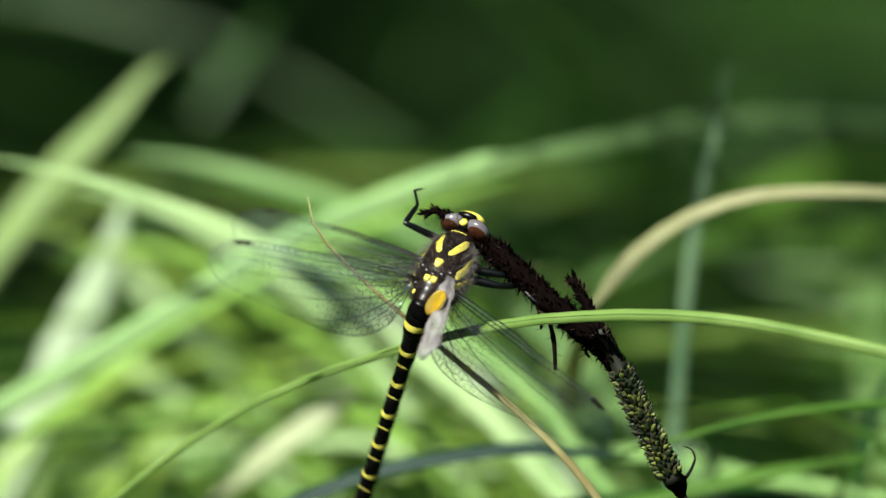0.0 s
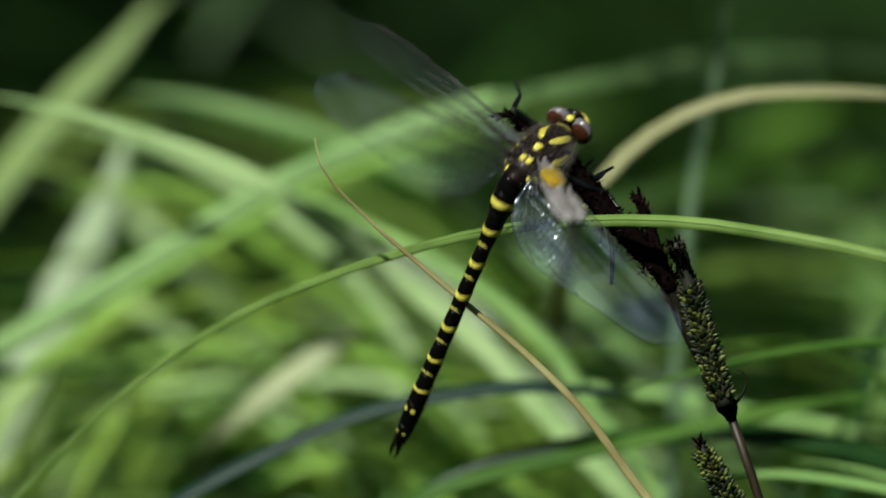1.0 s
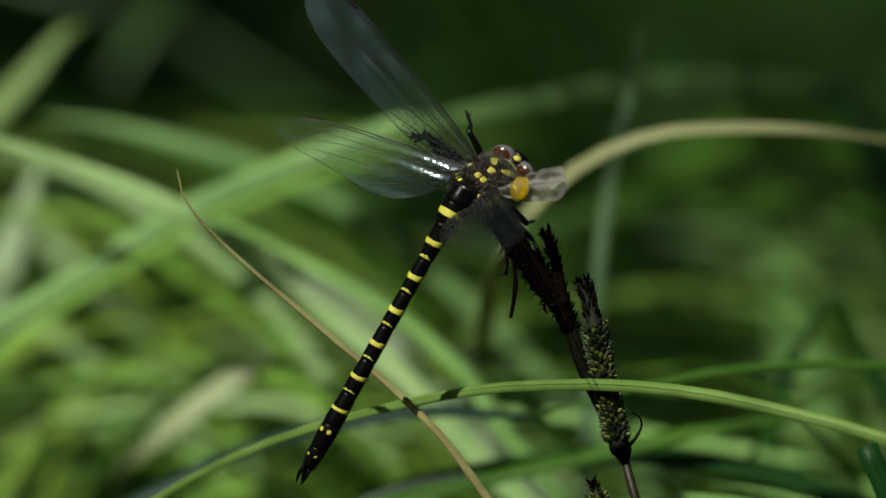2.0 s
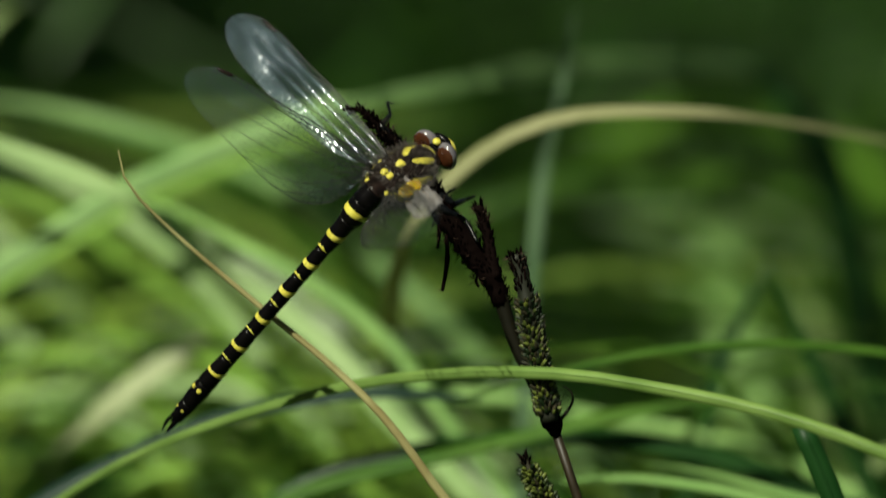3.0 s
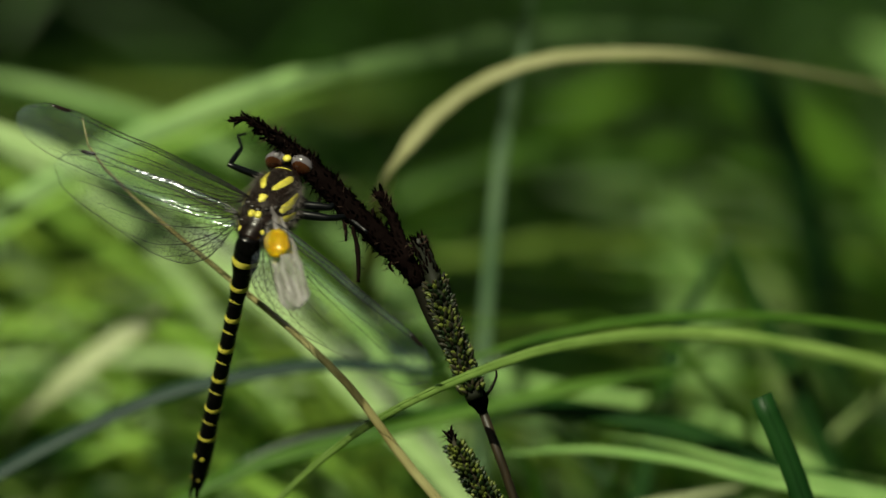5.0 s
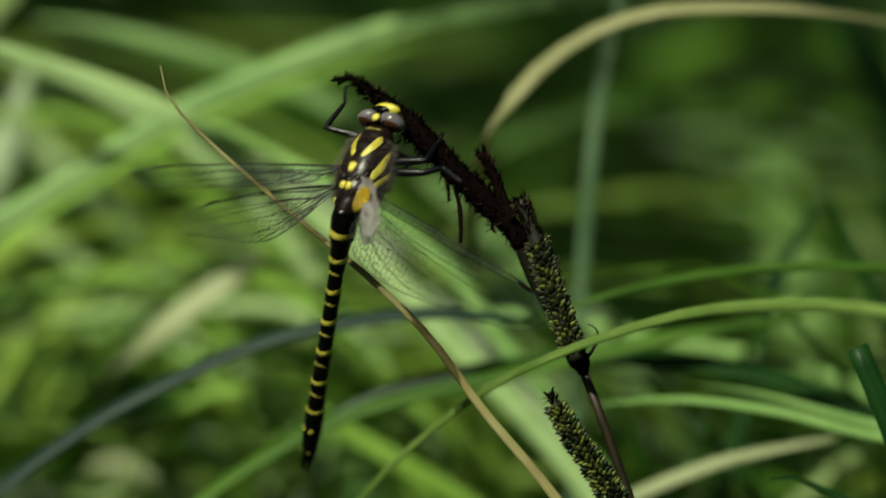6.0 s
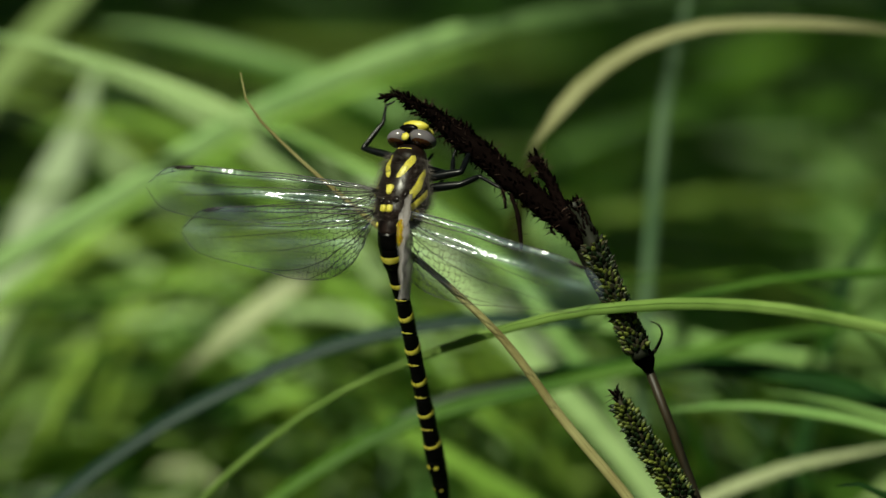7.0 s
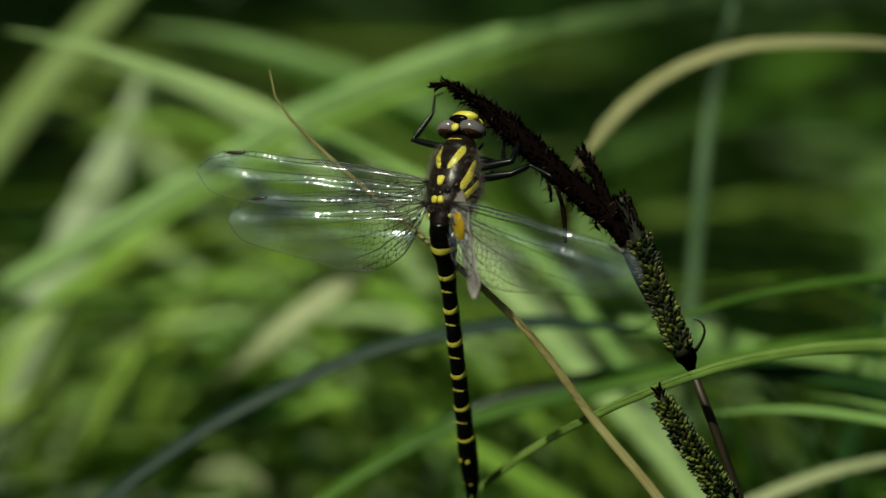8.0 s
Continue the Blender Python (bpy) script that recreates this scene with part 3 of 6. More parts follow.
BLADES = [
    ('bent-over blade coloured pale grey-green for sun sheen', 'ash', 8.6, (-0.05, 0.1), [(-59.3, 73.0, -238.0), (-64.5, 70.0, -238.0), (-72.3, 60.8, -238.0), (-82.7, 50.4, -238.0), (-90.6, 41.2, -238.0), (-98.4, 30.8, -238.0), (-107.5, 18.4, -238.0)]),
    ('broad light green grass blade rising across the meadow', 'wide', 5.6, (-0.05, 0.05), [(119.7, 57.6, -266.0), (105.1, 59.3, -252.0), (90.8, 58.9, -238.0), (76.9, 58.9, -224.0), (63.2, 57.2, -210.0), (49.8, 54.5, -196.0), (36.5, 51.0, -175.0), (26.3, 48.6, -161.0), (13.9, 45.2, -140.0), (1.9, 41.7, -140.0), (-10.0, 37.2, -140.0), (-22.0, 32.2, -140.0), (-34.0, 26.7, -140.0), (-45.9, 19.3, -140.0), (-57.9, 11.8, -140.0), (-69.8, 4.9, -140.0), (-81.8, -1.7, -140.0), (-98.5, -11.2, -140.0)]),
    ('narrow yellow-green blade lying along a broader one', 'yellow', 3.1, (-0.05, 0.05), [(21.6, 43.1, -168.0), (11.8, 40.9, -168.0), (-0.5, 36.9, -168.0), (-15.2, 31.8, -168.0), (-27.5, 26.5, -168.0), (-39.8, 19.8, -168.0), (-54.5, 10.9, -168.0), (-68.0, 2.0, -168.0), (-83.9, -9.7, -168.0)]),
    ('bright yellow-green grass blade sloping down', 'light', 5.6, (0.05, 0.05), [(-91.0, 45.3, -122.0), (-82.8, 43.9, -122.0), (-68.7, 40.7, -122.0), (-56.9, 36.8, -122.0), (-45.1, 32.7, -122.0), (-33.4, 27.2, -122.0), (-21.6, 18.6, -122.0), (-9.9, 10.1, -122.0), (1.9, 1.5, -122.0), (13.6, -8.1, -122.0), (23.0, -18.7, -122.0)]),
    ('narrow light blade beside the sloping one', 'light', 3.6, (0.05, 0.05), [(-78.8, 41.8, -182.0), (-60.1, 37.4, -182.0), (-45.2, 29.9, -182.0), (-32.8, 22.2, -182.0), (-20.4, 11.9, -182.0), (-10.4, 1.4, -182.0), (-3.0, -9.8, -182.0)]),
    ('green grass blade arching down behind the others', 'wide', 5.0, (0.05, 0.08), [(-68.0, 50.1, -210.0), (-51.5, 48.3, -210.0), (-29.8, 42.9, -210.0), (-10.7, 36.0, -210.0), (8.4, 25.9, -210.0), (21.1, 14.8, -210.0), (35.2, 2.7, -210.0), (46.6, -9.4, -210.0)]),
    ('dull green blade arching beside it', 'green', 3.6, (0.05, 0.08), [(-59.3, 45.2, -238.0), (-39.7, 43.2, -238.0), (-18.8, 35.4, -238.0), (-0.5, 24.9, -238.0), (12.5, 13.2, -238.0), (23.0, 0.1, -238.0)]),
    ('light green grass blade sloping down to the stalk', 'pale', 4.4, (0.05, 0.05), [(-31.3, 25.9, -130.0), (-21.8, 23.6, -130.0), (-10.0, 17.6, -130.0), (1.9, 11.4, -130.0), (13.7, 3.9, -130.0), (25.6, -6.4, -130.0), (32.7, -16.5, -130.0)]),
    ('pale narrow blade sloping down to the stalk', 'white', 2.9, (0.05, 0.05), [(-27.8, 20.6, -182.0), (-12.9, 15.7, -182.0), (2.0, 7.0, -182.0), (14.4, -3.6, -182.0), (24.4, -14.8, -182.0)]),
    ('grass blade coloured whitish for sun sheen', 'white', 11.3, (-0.02, 0.12), [(-68.0, 39.6, -210.0), (-72.5, 25.6, -210.0), (-78.8, 11.6, -210.0), (-84.8, -1.1, -210.0), (-90.3, -13.2, -210.0), (-95.4, -25.3, -210.0), (-99.9, -36.8, -210.0)]),
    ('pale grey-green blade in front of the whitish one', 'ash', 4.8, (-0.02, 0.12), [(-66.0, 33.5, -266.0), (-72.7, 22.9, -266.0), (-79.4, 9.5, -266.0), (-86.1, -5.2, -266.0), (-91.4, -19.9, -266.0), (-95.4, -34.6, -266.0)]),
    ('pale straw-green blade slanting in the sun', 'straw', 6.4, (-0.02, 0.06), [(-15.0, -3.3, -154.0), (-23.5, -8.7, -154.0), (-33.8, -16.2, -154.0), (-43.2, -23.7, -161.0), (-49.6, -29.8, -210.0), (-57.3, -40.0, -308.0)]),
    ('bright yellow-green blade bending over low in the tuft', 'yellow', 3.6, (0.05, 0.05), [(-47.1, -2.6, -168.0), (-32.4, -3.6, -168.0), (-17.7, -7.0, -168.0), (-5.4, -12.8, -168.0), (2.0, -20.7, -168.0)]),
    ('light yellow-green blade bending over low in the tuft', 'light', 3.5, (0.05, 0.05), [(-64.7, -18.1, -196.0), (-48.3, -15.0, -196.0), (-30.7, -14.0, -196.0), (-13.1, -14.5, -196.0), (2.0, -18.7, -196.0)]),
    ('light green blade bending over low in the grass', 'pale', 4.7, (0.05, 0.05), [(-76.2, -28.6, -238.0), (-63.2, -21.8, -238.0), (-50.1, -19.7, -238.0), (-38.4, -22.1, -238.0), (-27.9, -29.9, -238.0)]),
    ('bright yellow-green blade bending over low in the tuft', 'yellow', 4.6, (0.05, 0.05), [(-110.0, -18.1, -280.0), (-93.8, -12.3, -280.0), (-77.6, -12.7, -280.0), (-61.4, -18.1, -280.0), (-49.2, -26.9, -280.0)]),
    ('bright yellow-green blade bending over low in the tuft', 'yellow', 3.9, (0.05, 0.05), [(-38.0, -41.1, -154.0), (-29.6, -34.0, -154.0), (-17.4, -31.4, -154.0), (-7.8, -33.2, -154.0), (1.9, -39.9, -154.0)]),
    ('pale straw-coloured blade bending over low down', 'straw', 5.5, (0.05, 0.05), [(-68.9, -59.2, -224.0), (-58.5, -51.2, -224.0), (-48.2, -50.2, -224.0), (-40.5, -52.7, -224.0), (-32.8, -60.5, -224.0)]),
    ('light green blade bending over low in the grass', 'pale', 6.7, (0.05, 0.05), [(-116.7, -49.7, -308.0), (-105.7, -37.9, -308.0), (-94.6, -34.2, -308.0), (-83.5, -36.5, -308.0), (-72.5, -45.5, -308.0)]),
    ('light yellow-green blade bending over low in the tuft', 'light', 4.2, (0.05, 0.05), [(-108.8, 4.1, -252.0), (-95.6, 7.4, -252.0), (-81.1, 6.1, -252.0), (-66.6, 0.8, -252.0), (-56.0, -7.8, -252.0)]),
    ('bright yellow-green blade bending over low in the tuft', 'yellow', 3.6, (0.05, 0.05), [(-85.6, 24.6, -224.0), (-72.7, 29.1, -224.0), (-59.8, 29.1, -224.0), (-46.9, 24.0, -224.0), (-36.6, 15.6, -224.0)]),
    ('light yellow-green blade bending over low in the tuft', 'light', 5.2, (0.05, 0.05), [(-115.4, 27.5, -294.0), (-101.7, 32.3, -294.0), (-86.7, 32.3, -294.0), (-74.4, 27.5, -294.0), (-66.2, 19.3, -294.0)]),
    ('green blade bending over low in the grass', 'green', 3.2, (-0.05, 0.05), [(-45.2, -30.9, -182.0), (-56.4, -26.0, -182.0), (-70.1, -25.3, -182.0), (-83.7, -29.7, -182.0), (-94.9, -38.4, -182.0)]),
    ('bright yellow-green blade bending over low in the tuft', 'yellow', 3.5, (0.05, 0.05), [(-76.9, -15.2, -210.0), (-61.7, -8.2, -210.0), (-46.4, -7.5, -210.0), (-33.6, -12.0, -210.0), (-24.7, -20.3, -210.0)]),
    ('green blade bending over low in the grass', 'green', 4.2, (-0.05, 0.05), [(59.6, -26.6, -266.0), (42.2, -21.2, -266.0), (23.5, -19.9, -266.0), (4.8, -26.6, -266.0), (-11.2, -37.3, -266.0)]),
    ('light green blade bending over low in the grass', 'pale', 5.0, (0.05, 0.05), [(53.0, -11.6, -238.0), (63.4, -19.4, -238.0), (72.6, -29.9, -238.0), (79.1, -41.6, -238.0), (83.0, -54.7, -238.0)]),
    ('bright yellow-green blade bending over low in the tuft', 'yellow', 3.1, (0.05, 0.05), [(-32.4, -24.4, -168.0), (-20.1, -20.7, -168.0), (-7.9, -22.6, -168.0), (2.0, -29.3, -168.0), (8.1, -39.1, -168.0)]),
    ('light green blade bending over low in the grass', 'pale', 2.8, (0.05, 0.05), [(9.1, -17.3, -140.0), (21.0, -16.1, -140.0), (35.4, -15.9, -140.0), (53.3, -17.1, -140.0), (65.3, -20.2, -140.0)]),
    ('green blade bending over low in the grass', 'green', 3.5, (0.05, 0.05), [(14.6, -50.2, -196.0), (27.2, -43.9, -196.0), (42.3, -41.4, -196.0), (59.9, -42.7, -196.0), (77.5, -48.9, -196.0)]),
    ('upright grey-green grass blade', 'grey', 2.8, (0.0, 0.1), [(63.0, 66.2, -126.0), (60.9, 52.0, -126.0), (57.6, 39.1, -126.0), (55.0, 22.5, -126.0), (53.2, 4.8, -126.0), (52.2, -7.0, -126.0), (51.7, -17.6, -126.0)]),
    ('green grass blade arching behind the sedge', 'green', 9.0, (0.1, 0.08), [(30.9, 16.5, -294.0), (39.1, 22.3, -294.0), (51.4, 28.2, -294.0), (65.1, 32.1, -294.0), (78.8, 34.2, -294.0), (92.4, 34.9, -294.0), (108.9, 34.1, -294.0), (125.3, 29.5, -294.0)]),
    ('thin green grass blade reaching across', 'green', 1.7, (0.1, 0.05), [(37.2, -15.6, -60), (46.0, -13.2, -60), (57.1, -10.1, -60), (68.2, -7.6, -60), (79.2, -6.1, -60), (94.7, -5.3, -60), (111.3, -6.1, -60), (133.4, -9.2, -60)]),
    ('pale straight blade slanting up', 'ash', 3.3, (-0.03, 0.05), [(160.6, -3.5, -154.0), (153.1, -11.4, -154.0), (146.1, -17.4, -154.0), (138.8, -23.5, -154.0), (129.1, -32.0, -154.0), (123.1, -37.4, -154.0)]),
    ('arching blade coloured dark green for shade', 'dark', 9.3, (0.05, 0.05), [(103.2, 64.0, -260), (116.5, 56.0, -260), (127.1, 42.7, -260), (133.8, 24.1, -260), (137.7, 2.8, -260)]),
    ('far leaf coloured pale for sunlight', 'ash', 13.6, (0.05, 0.05), [(177.4, 36.3, -420), (181.1, 27.3, -420), (184.9, 19.8, -420), (187.9, 10.7, -420), (189.4, 1.7, -420)]),
    ('far leaf coloured light green for sunlight', 'pale', 12.1, (0.05, 0.05), [(106.5, 48.4, -420), (111.0, 42.4, -420), (114.8, 36.3, -420), (117.0, 28.8, -420), (118.5, 19.8, -420)]),
    ('far leaf coloured light green for sunlight', 'pale', 13.9, (0.05, 0.05), [(172.0, 69.5, -450), (181.3, 63.4, -450), (189.0, 55.7, -450), (195.2, 46.4, -450)]),
    ('far leaf coloured light green for sunlight', 'ash', 10.4, (0.05, 0.05), [(133.1, 9.1, -400), (139.1, 3.1, -400), (142.8, -4.3, -400), (145.0, -13.2, -400)]),
    ('grass blade coloured dark blue-green for sky sheen and shade', 'blue', 4.1, (-0.05, 0.02), [(41.1, -16.2, -75), (18.6, -14.3, -75), (-0.5, -16.7, -75), (-15.1, -20.3, -75), (-31.8, -27.4, -75), (-48.7, -36.4, -75), (-66.7, -49.3, -75), (-85.8, -65.1, -75)]),
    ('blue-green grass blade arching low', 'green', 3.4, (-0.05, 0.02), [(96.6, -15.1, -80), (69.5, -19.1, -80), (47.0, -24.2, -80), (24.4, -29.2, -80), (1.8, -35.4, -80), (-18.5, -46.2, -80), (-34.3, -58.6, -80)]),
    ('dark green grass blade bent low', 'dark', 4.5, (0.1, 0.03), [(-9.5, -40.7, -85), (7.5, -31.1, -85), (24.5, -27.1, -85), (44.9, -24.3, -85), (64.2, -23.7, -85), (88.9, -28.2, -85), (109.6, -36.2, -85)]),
    ('pale green grass blade low down', 'pale', 1.7, (0.1, 0.02), [(72.6, -29.1, -75), (80.4, -30.0, -75), (88.1, -31.6, -75), (102.9, -35.8, -75)]),
    ('light green grass blade low down', 'pale', 2.0, (0.1, 0.02), [(51.0, -32.9, -70), (68.8, -31.7, -70), (87.6, -34.0, -70), (102.4, -37.9, -70)]),
    ('pale straw-green blade low down', 'straw', 3.0, (-0.05, 0.04), [(104.4, -39.8, -90), (81.6, -44.1, -90), (70.2, -47.8, -90), (56.5, -53.5, -90)]),
    ('folded blade coloured dark for shade', 'dark', 4.5, (-0.02, 0.05), [(104.7, 12.1, -140), (100.0, 2.5, -140), (94.0, -9.4, -140), (90.4, -23.8, -140)]),
    ('folded blade coloured dark for shade', 'dark', 4.5, (0.02, 0.05), [(104.1, 12.1, -140), (109.5, 0.1, -140), (117.9, -16.6, -140), (121.5, -26.2, -140)]),
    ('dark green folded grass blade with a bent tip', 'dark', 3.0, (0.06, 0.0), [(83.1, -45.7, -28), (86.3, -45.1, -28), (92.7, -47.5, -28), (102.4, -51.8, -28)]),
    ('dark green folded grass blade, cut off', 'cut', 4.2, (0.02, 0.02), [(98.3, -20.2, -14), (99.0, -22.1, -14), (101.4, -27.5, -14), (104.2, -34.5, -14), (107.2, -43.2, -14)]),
]
MATS = {"ash": M_LEAF_ASH, "light": M_LEAF_LIGHT, "pale": M_LEAF_PALE, "wide": M_LEAF_WIDE, "yellow": M_LEAF_YELLOW, "green": M_LEAF, "grey": M_LEAF_GREY, "white": M_LEAF_WHITE_SHEEN, "blue": M_LEAF_SKY_SHEEN, "dark": M_LEAF_DARK, "cut": M_LEAF_CUT, "straw": M_STRAW}
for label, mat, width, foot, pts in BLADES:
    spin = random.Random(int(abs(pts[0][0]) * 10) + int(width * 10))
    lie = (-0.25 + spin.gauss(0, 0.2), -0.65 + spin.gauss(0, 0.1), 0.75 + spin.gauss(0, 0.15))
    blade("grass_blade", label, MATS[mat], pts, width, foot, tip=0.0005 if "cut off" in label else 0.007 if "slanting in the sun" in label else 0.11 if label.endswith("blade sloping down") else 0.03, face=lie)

def thicket(label, mat, count, seed, start, run, drop, hump, depth, width):
    """Many loose blades of one lie: each runs from its tip across the stage, humped, then down to the soil. Ranges in mm."""
    rng = random.Random(seed)
    verts, faces = [], []
    for _ in range(count):
        n0 = rng.uniform(*depth)
        k = 1 - n0 / (FOCUS * 1000)
        u0, v0 = rng.uniform(*start[0]) * k, rng.uniform(*start[1]) * k
        reach, fall, rise = rng.uniform(*run) * k, rng.uniform(*drop) * k, rng.uniform(*hump) * k
        n1 = n0 + rng.uniform(-40, 40)
        pts = [on_stage(u0 + reach * t, v0 - fall * t + rise * 4 * t * (1 - t), n0 + (n1 - n0) * t) for t in (0, 0.2, 0.4, 0.6, 0.8, 1.0)]
        end, on = pts[-1], (pts[-1] - pts[-2]).normalized()
        pts += [end + on * 0.025 + Vector((0, 0, -0.02)), end + on * 0.04 + Vector((0, 0.01, -0.09)), Vector((end.x + on.x * 0.05, end.y + 0.03, -0.005))]
        path = spline(pts, 30)
        w = rng.uniform(*width) * MM
        face = Vector((-0.2 + rng.gauss(0, 0.45), -0.65, 0.75 + rng.gauss(0, 0.35)))
        roll = rng.gauss(0, 0.7)
        o = len(verts)
        for i, c in enumerate(path):
            d = (path[min(i + 1, 29)] - path[max(i - 1, 0)]).normalized()
            side = Matrix.Rotation(roll * i / 29, 3, d) @ d.cross(face).normalized()
            ww = w * 0.5 * min(1, 0.06 + i / 7)
            up = side.cross(d) * (-0.3 * ww)
            verts += [c + side * ww + up, c, c - side * ww + up]
        for i in range(29):
            a = o + i * 3
            faces += [(a, a + 1, a + 4, a + 3), (a + 1, a + 2, a + 5, a + 4)]
    tagged(new("meadow_grass", mesh_of("meadow_grass", verts, faces, [mat])), label, "grass", kind="stuff")


thicket("sedge leaves coloured as sunlit, arching down to the side", M_MEADOW_SUN_TINT, 14, 201, ((-90, 0), (-10, 42)), (32, 60), (14, 36), (3, 12), (-380, -200), (3.0, 5.6))
thicket("sedge leaves coloured as sunlit, rising across the tuft", M_MEADOW_SUN_TINT, 9, 202, ((-40, 20), (-15, 35)), (-70, -40), (18, 34), (1, 6), (-380, -200), (3.0, 5.6))
thicket("low sedge leaves coloured sunlit bright, lying nearly flat", M_MEADOW_SUN_TINT, 16, 203, ((-95, 15), (-44, 6)), (30, 55), (-2, 9), (1, 6), (-330, -150), (2.6, 5.0))
thicket("low sedge leaves coloured sunlit bright, lying nearly flat", M_MEADOW_SUN_TINT, 10, 204, ((-55, 40), (-44, 2)), (-55, -30), (-2, 10), (1, 6), (-330, -150), (2.6, 5.0))
thicket("green low sedge leaves lying over behind the stalk", M_MEADOW, 16, 205, ((10, 110), (-46, -6)), (30, 60), (-3, 12), (1, 7), (-260, -90), (1.6, 3.4))
thicket("green low sedge leaves lying over behind the stalk", M_MEADOW, 12, 206, ((40, 140), (-46, -8)), (-60, -30), (-3, 12), (1, 7), (-260, -90), (1.6, 3.4))
thicket("green sedge leaves in the dappled shade behind the stalk", M_MEADOW, 16, 207, ((40, 130), (0, 36)), (35, 75), (5, 40), (2, 14), (-480, -260), (3.0, 6.5))

arch = blade("dry_grass_blade", "arching straw-coloured dead grass blade behind the sedge", M_ARCH, [(156.0, 31.5, -150), (130.0, 36.3, -120), (104.9, 39.8, -95), (87.2, 41.2, -80), (69.2, 41.3, -75), (58.0, 40.2, -75), (46.7, 36.2, -75), (36.8, 29.3, -75), (29.0, 20.3, -75), (25.6, 12.0, -95.0), (25.0, 2.4, -130.0), (25.2, -11.8, -190.0), (26.0, -32.4, -260.0)], 4.4, (-0.02, 0.05), fold=0.3, slim=0.3)
dry_stem = blade("dry_grass_blade", "thin brown dried blade with a curled tip", M_DRY, [(-32.2, 33.3, -9), (-32.1, 31.2, -9), (-31.5, 29.2, -9), (-30.6, 27.1, -9), (-28.6, 24.5, -9), (-25.2, 21.0, -9), (-19.2, 15.4, -9), (-10.9, 8.3, -8), (-2.5, 1.2, -7), (6.8, -6.6, -6), (17.3, -17.1, -4), (27.7, -31.2, -4), (39.8, -45.8, -4), (52.9, -64.6, -4)], 2.2, (0.05, 0.0), fold=0.6)


def front_blade():
    """The long green blade that arches across in front of the sedge; it sways, so its own space has its crest as origin."""
    pts = [Vector((x * MM, y * MM, 0)) for x, y in [(-142.07, -66.53), (-123.01, -49.58), (-102.22, -31.91), (-79.12, -17.88), (-56.02, -9.04), (-27.14, -1.98), (-5.2, -0.0), (7.51, -0.0), (24.83, -1.56), (55.79, -7.8), (80.85, -16.63), (103.95, -28.07), (150.15, -62.37), (196.35, -129.94), (248.33, -270.27), (271.43, -452.18)]]
    n = 90
    path = spline(pts, n)
    ws = []
    for i in range(n):
        t = i / (n - 1)
        ws.append(MM * (0.7 + 1.6 * min(1, t / 0.22) ** 0.8) * (1 if t < 0.7 else 1 - 0.2 * (t - 0.7)))
    def twist(t):
        return radians(7) * math.sin(t * 30)
    def side(t):
        i = min(n - 2, int(t * (n - 1)))
        d = (path[i + 1] - path[i]).normalized()
        return d.cross(Vector((0, 0.4, 1)))
    verts, faces = strip(path, ws, side, 0.25, 0.0003, twist)
    ob = new("front_grass_blade", mesh_of("front_grass_blade", verts, faces, [M_LEAF_FRONT]))
    rv, rf = tube([Vector(verts[i * 6 + 4]) for i in range(n)], [max(0.00008, ws[i] * 0.07) for i in range(n)], 5)
    part("midrib", mesh_of("midrib", rv, rf, [M_LEAF_FRONT]), ob)
    return tagged(ob, "long green grass blade arching in front of the sedge", "grass blade")


front = front_blade()


# ---------------------------------------------------------------- sedge
def v3(p, z=0.0):
    return Vector((p[0] * MM, p[1] * MM, z * MM))


def utricle_mesh(name, mats, length, width, bent=0.25, sides=8):
    path = [Vector((0, 0, 0)), Vector((0, length * 0.25, 0)), Vector((0, length * 0.6, length * bent * 0.3)), Vector((0, length * 0.85, length * bent * 0.6)), Vector((0, length, length * bent))]
    verts, faces = tube([q * MM for q in path], [MM * width * k for k in (0.12, 0.46, 0.42, 0.18, 0.05)], sides)
    return mesh_of(name, verts, faces, mats)


U_GREEN = utricle_mesh("utricle", [M_UTRICLE], 1.35, 0.9)
U_DARK = utricle_mesh("scale", [M_UTRICLE_DARK], 1.7, 0.8, 0.2)
S_DARK = utricle_mesh("scale", [M_SEDGE], 1.5, 0.5, 0.2)
S_BRISTLE = utricle_mesh("bristle", [M_SEDGE_TIP], 1.6, 0.14, 0.6, 5)


def clothe(parent, path, radius, me, name, count, seed, out=0.6, reverse=False, jitter=0.25):
    """Sets pieces round a spike in a spiral, each leaning outwards and up along it."""
    rng = random.Random(seed)
    n = len(path)
    for k in range(count):
        t = (k + 0.5) / count
        f = t * (n - 1)
        i = min(n - 2, int(f))
        c = path[i].lerp(path[i + 1], f - i)
        d = (path[i + 1] - path[i]).normalized() * (-1 if reverse else 1)
        a = k * 2.39996 + rng.uniform(-jitter, jitter)
        s = d.cross(Vector((0, 0, 1))).normalized()
        u = s.cross(d)
        r = (s * math.cos(a) + u * math.sin(a)).normalized()
        y = (d + r * out * rng.uniform(0.6, 1.5) + s * rng.uniform(-jitter, jitter)).normalized()
        z = (r - y * r.dot(y)).normalized()
        x = y.cross(z)
        sc = rng.uniform(0.8, 1.2)
        rad = radius(t) if callable(radius) else radius
        m = Matrix.Translation(c + r * rad * MM) @ Matrix((x, y, z)).transposed().to_4x4() @ Matrix.Scale(sc, 4)
        part(name, me, parent, m=m)


